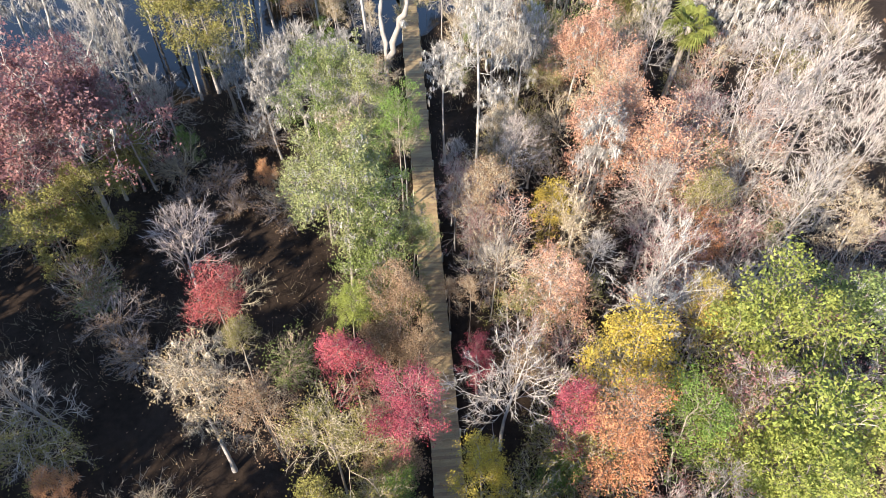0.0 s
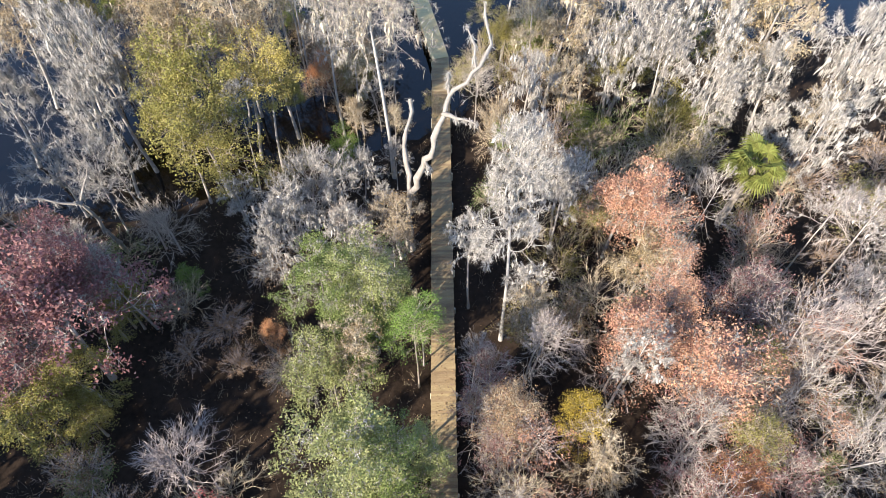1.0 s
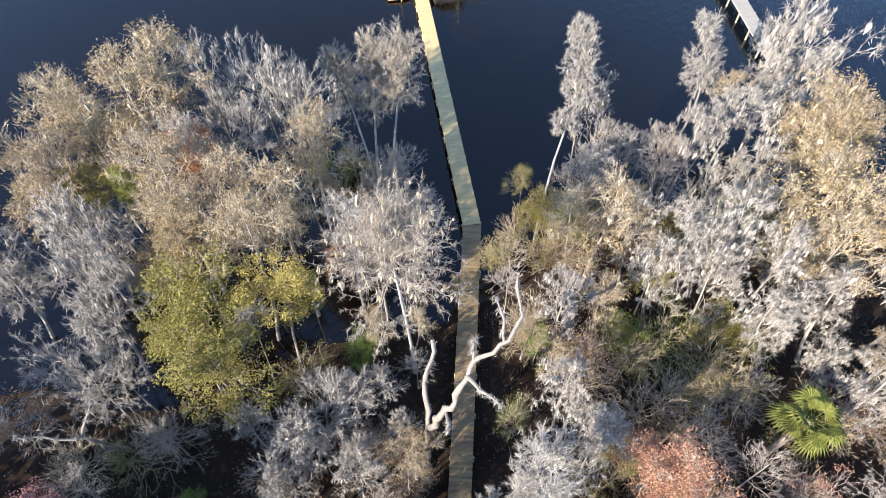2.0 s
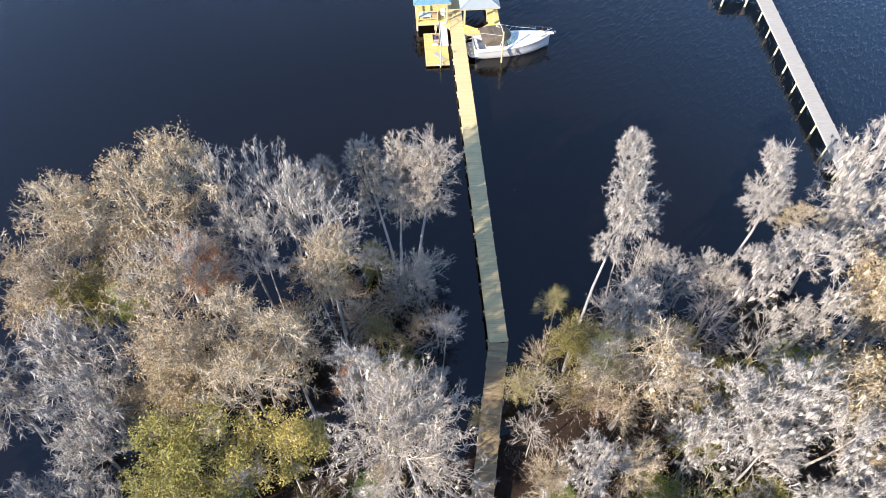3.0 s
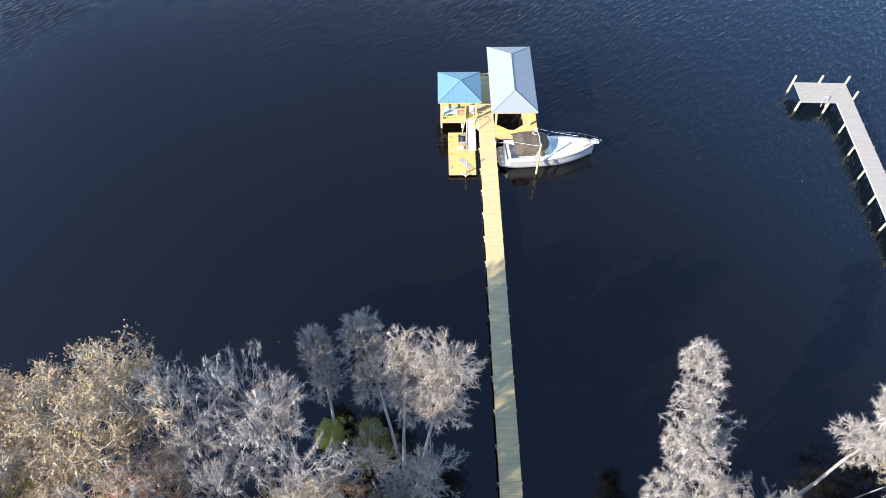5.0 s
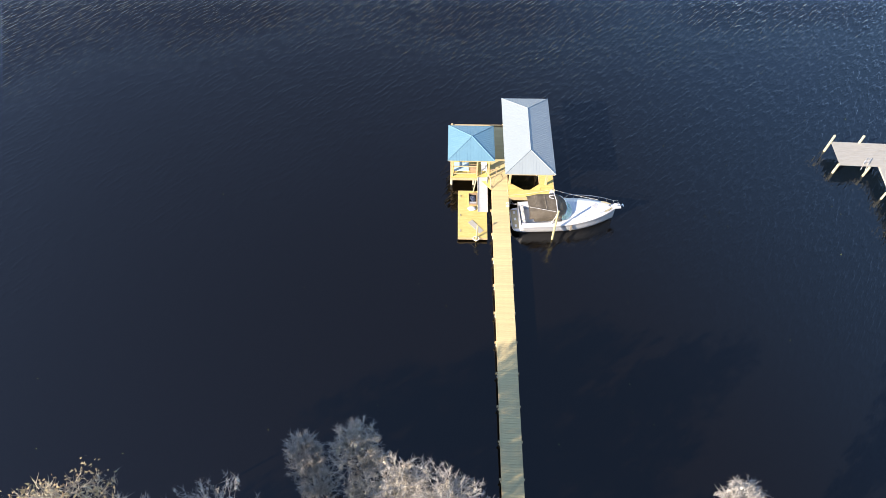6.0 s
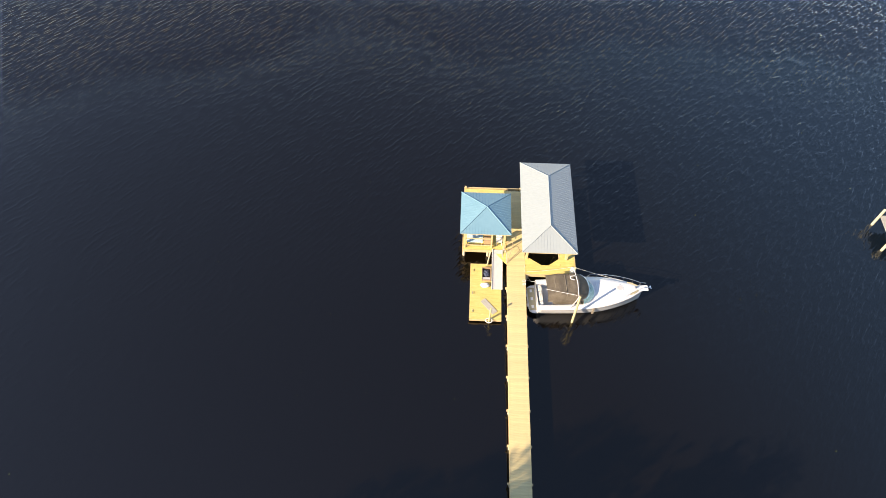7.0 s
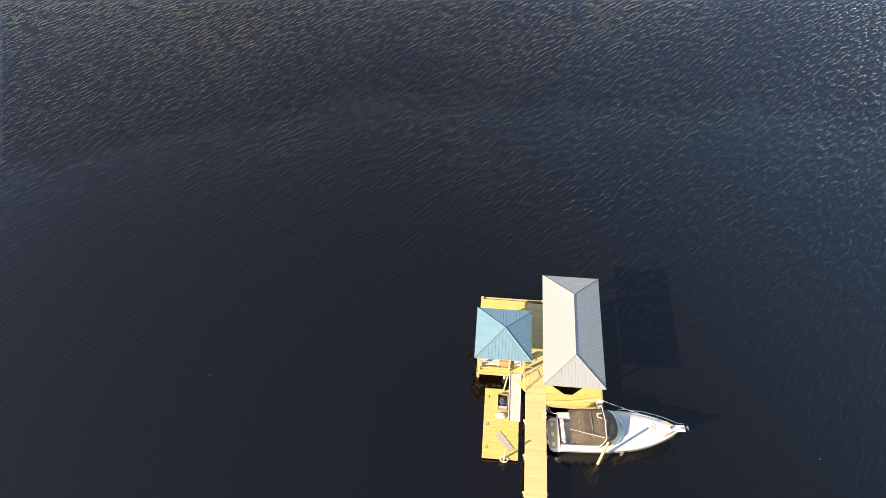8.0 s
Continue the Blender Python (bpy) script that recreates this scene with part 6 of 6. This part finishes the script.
# ---- undergrowth: stems, tufts and fallen leaves ----
def undergrowth():
    rng = np.random.default_rng(90)
    segs, fallen = [], []
    while len(segs) < 15000:
        x, y = rng.uniform(-34, 32), rng.uniform(-52, 0)
        if y > shore(x) - 0.5 or abs(x - 0.2153 * y) < 1.0 or noise.noise((x * 0.16, y * 0.16, 7.0)) < -0.05:
            continue
        z = floor_height(x, y)
        for _ in range(6):
            d = rng.normal(0, 0.5, 3)
            d[2] = abs(d[2]) + 0.5
            L = rng.uniform(0.2, 0.8)
            p = np.array([x, y, z - 0.03]) + np.array([*rng.normal(0, 0.15, 2), 0])
            segs.append((p, p + unit(d) * L, 0.007))
    for _ in range(16000):
        x, y = rng.uniform(-34, 32), rng.uniform(-52, 0)
        if y < shore(x):
            fallen.append((x, y, max(0.01, floor_height(x, y)) + 0.03))
    for _ in range(800):
        s, w = rng.uniform(0, 50), rng.uniform(-0.55, 0.55)
        fallen.append((BW.x * s - BW.y * w, BW.y * s + BW.x * w, DECK - 0.005))
    return segs, fallen


segs, fallen = undergrowth()
v, f = spikes(segs)
tagged(new("undergrowth", raw_mesh("undergrowth", v, f.tolist(), TWIG_TAN)), "dry tan undergrowth of thin stems", "undergrowth", kind="stuff")
v, f = leaves(fallen, 0.05, np.random.default_rng(91))
tagged(new("fallen_leaves", raw_mesh("fallen_leaves", v, f.tolist(), BROWN_LEAF)), "fallen brown leaves on the swamp floor", "leaves", kind="stuff")

drift = np.random.default_rng(97)
specks = [(drift.uniform(-30, 42), drift.uniform(10, 62), 0.012) for _ in range(90)]
v, f = leaves(specks, 0.05, drift)
tagged(new("floating_leaves", raw_mesh("floating_leaves", v, f.tolist(), PALEGREEN)), "pale dead leaves adrift on the river", "leaves", kind="stuff")

# ---- the pier's boards, one by one ----
plank_mesh = finish("plank", box(bmesh.new(), -0.61, -0.0715, -0.038, 0.61, 0.0715, 0), DECK_PIER)
rng_plank = random.Random(3)
for k in range(260):
    y = 0.22 + 0.148 * k
    if y > 38.5:
        break
    ob = part("plank", plank_mesh, None, pier)
    ob.matrix_parent_inverse = Matrix.Translation((0, -16, 0))
    ob.matrix_basis = pose(rng_plank.uniform(-0.012, 0.012), y, DECK + rng_plank.uniform(-0.003, 0.003), 0, 0, rng_plank.uniform(-0.25, 0.25))
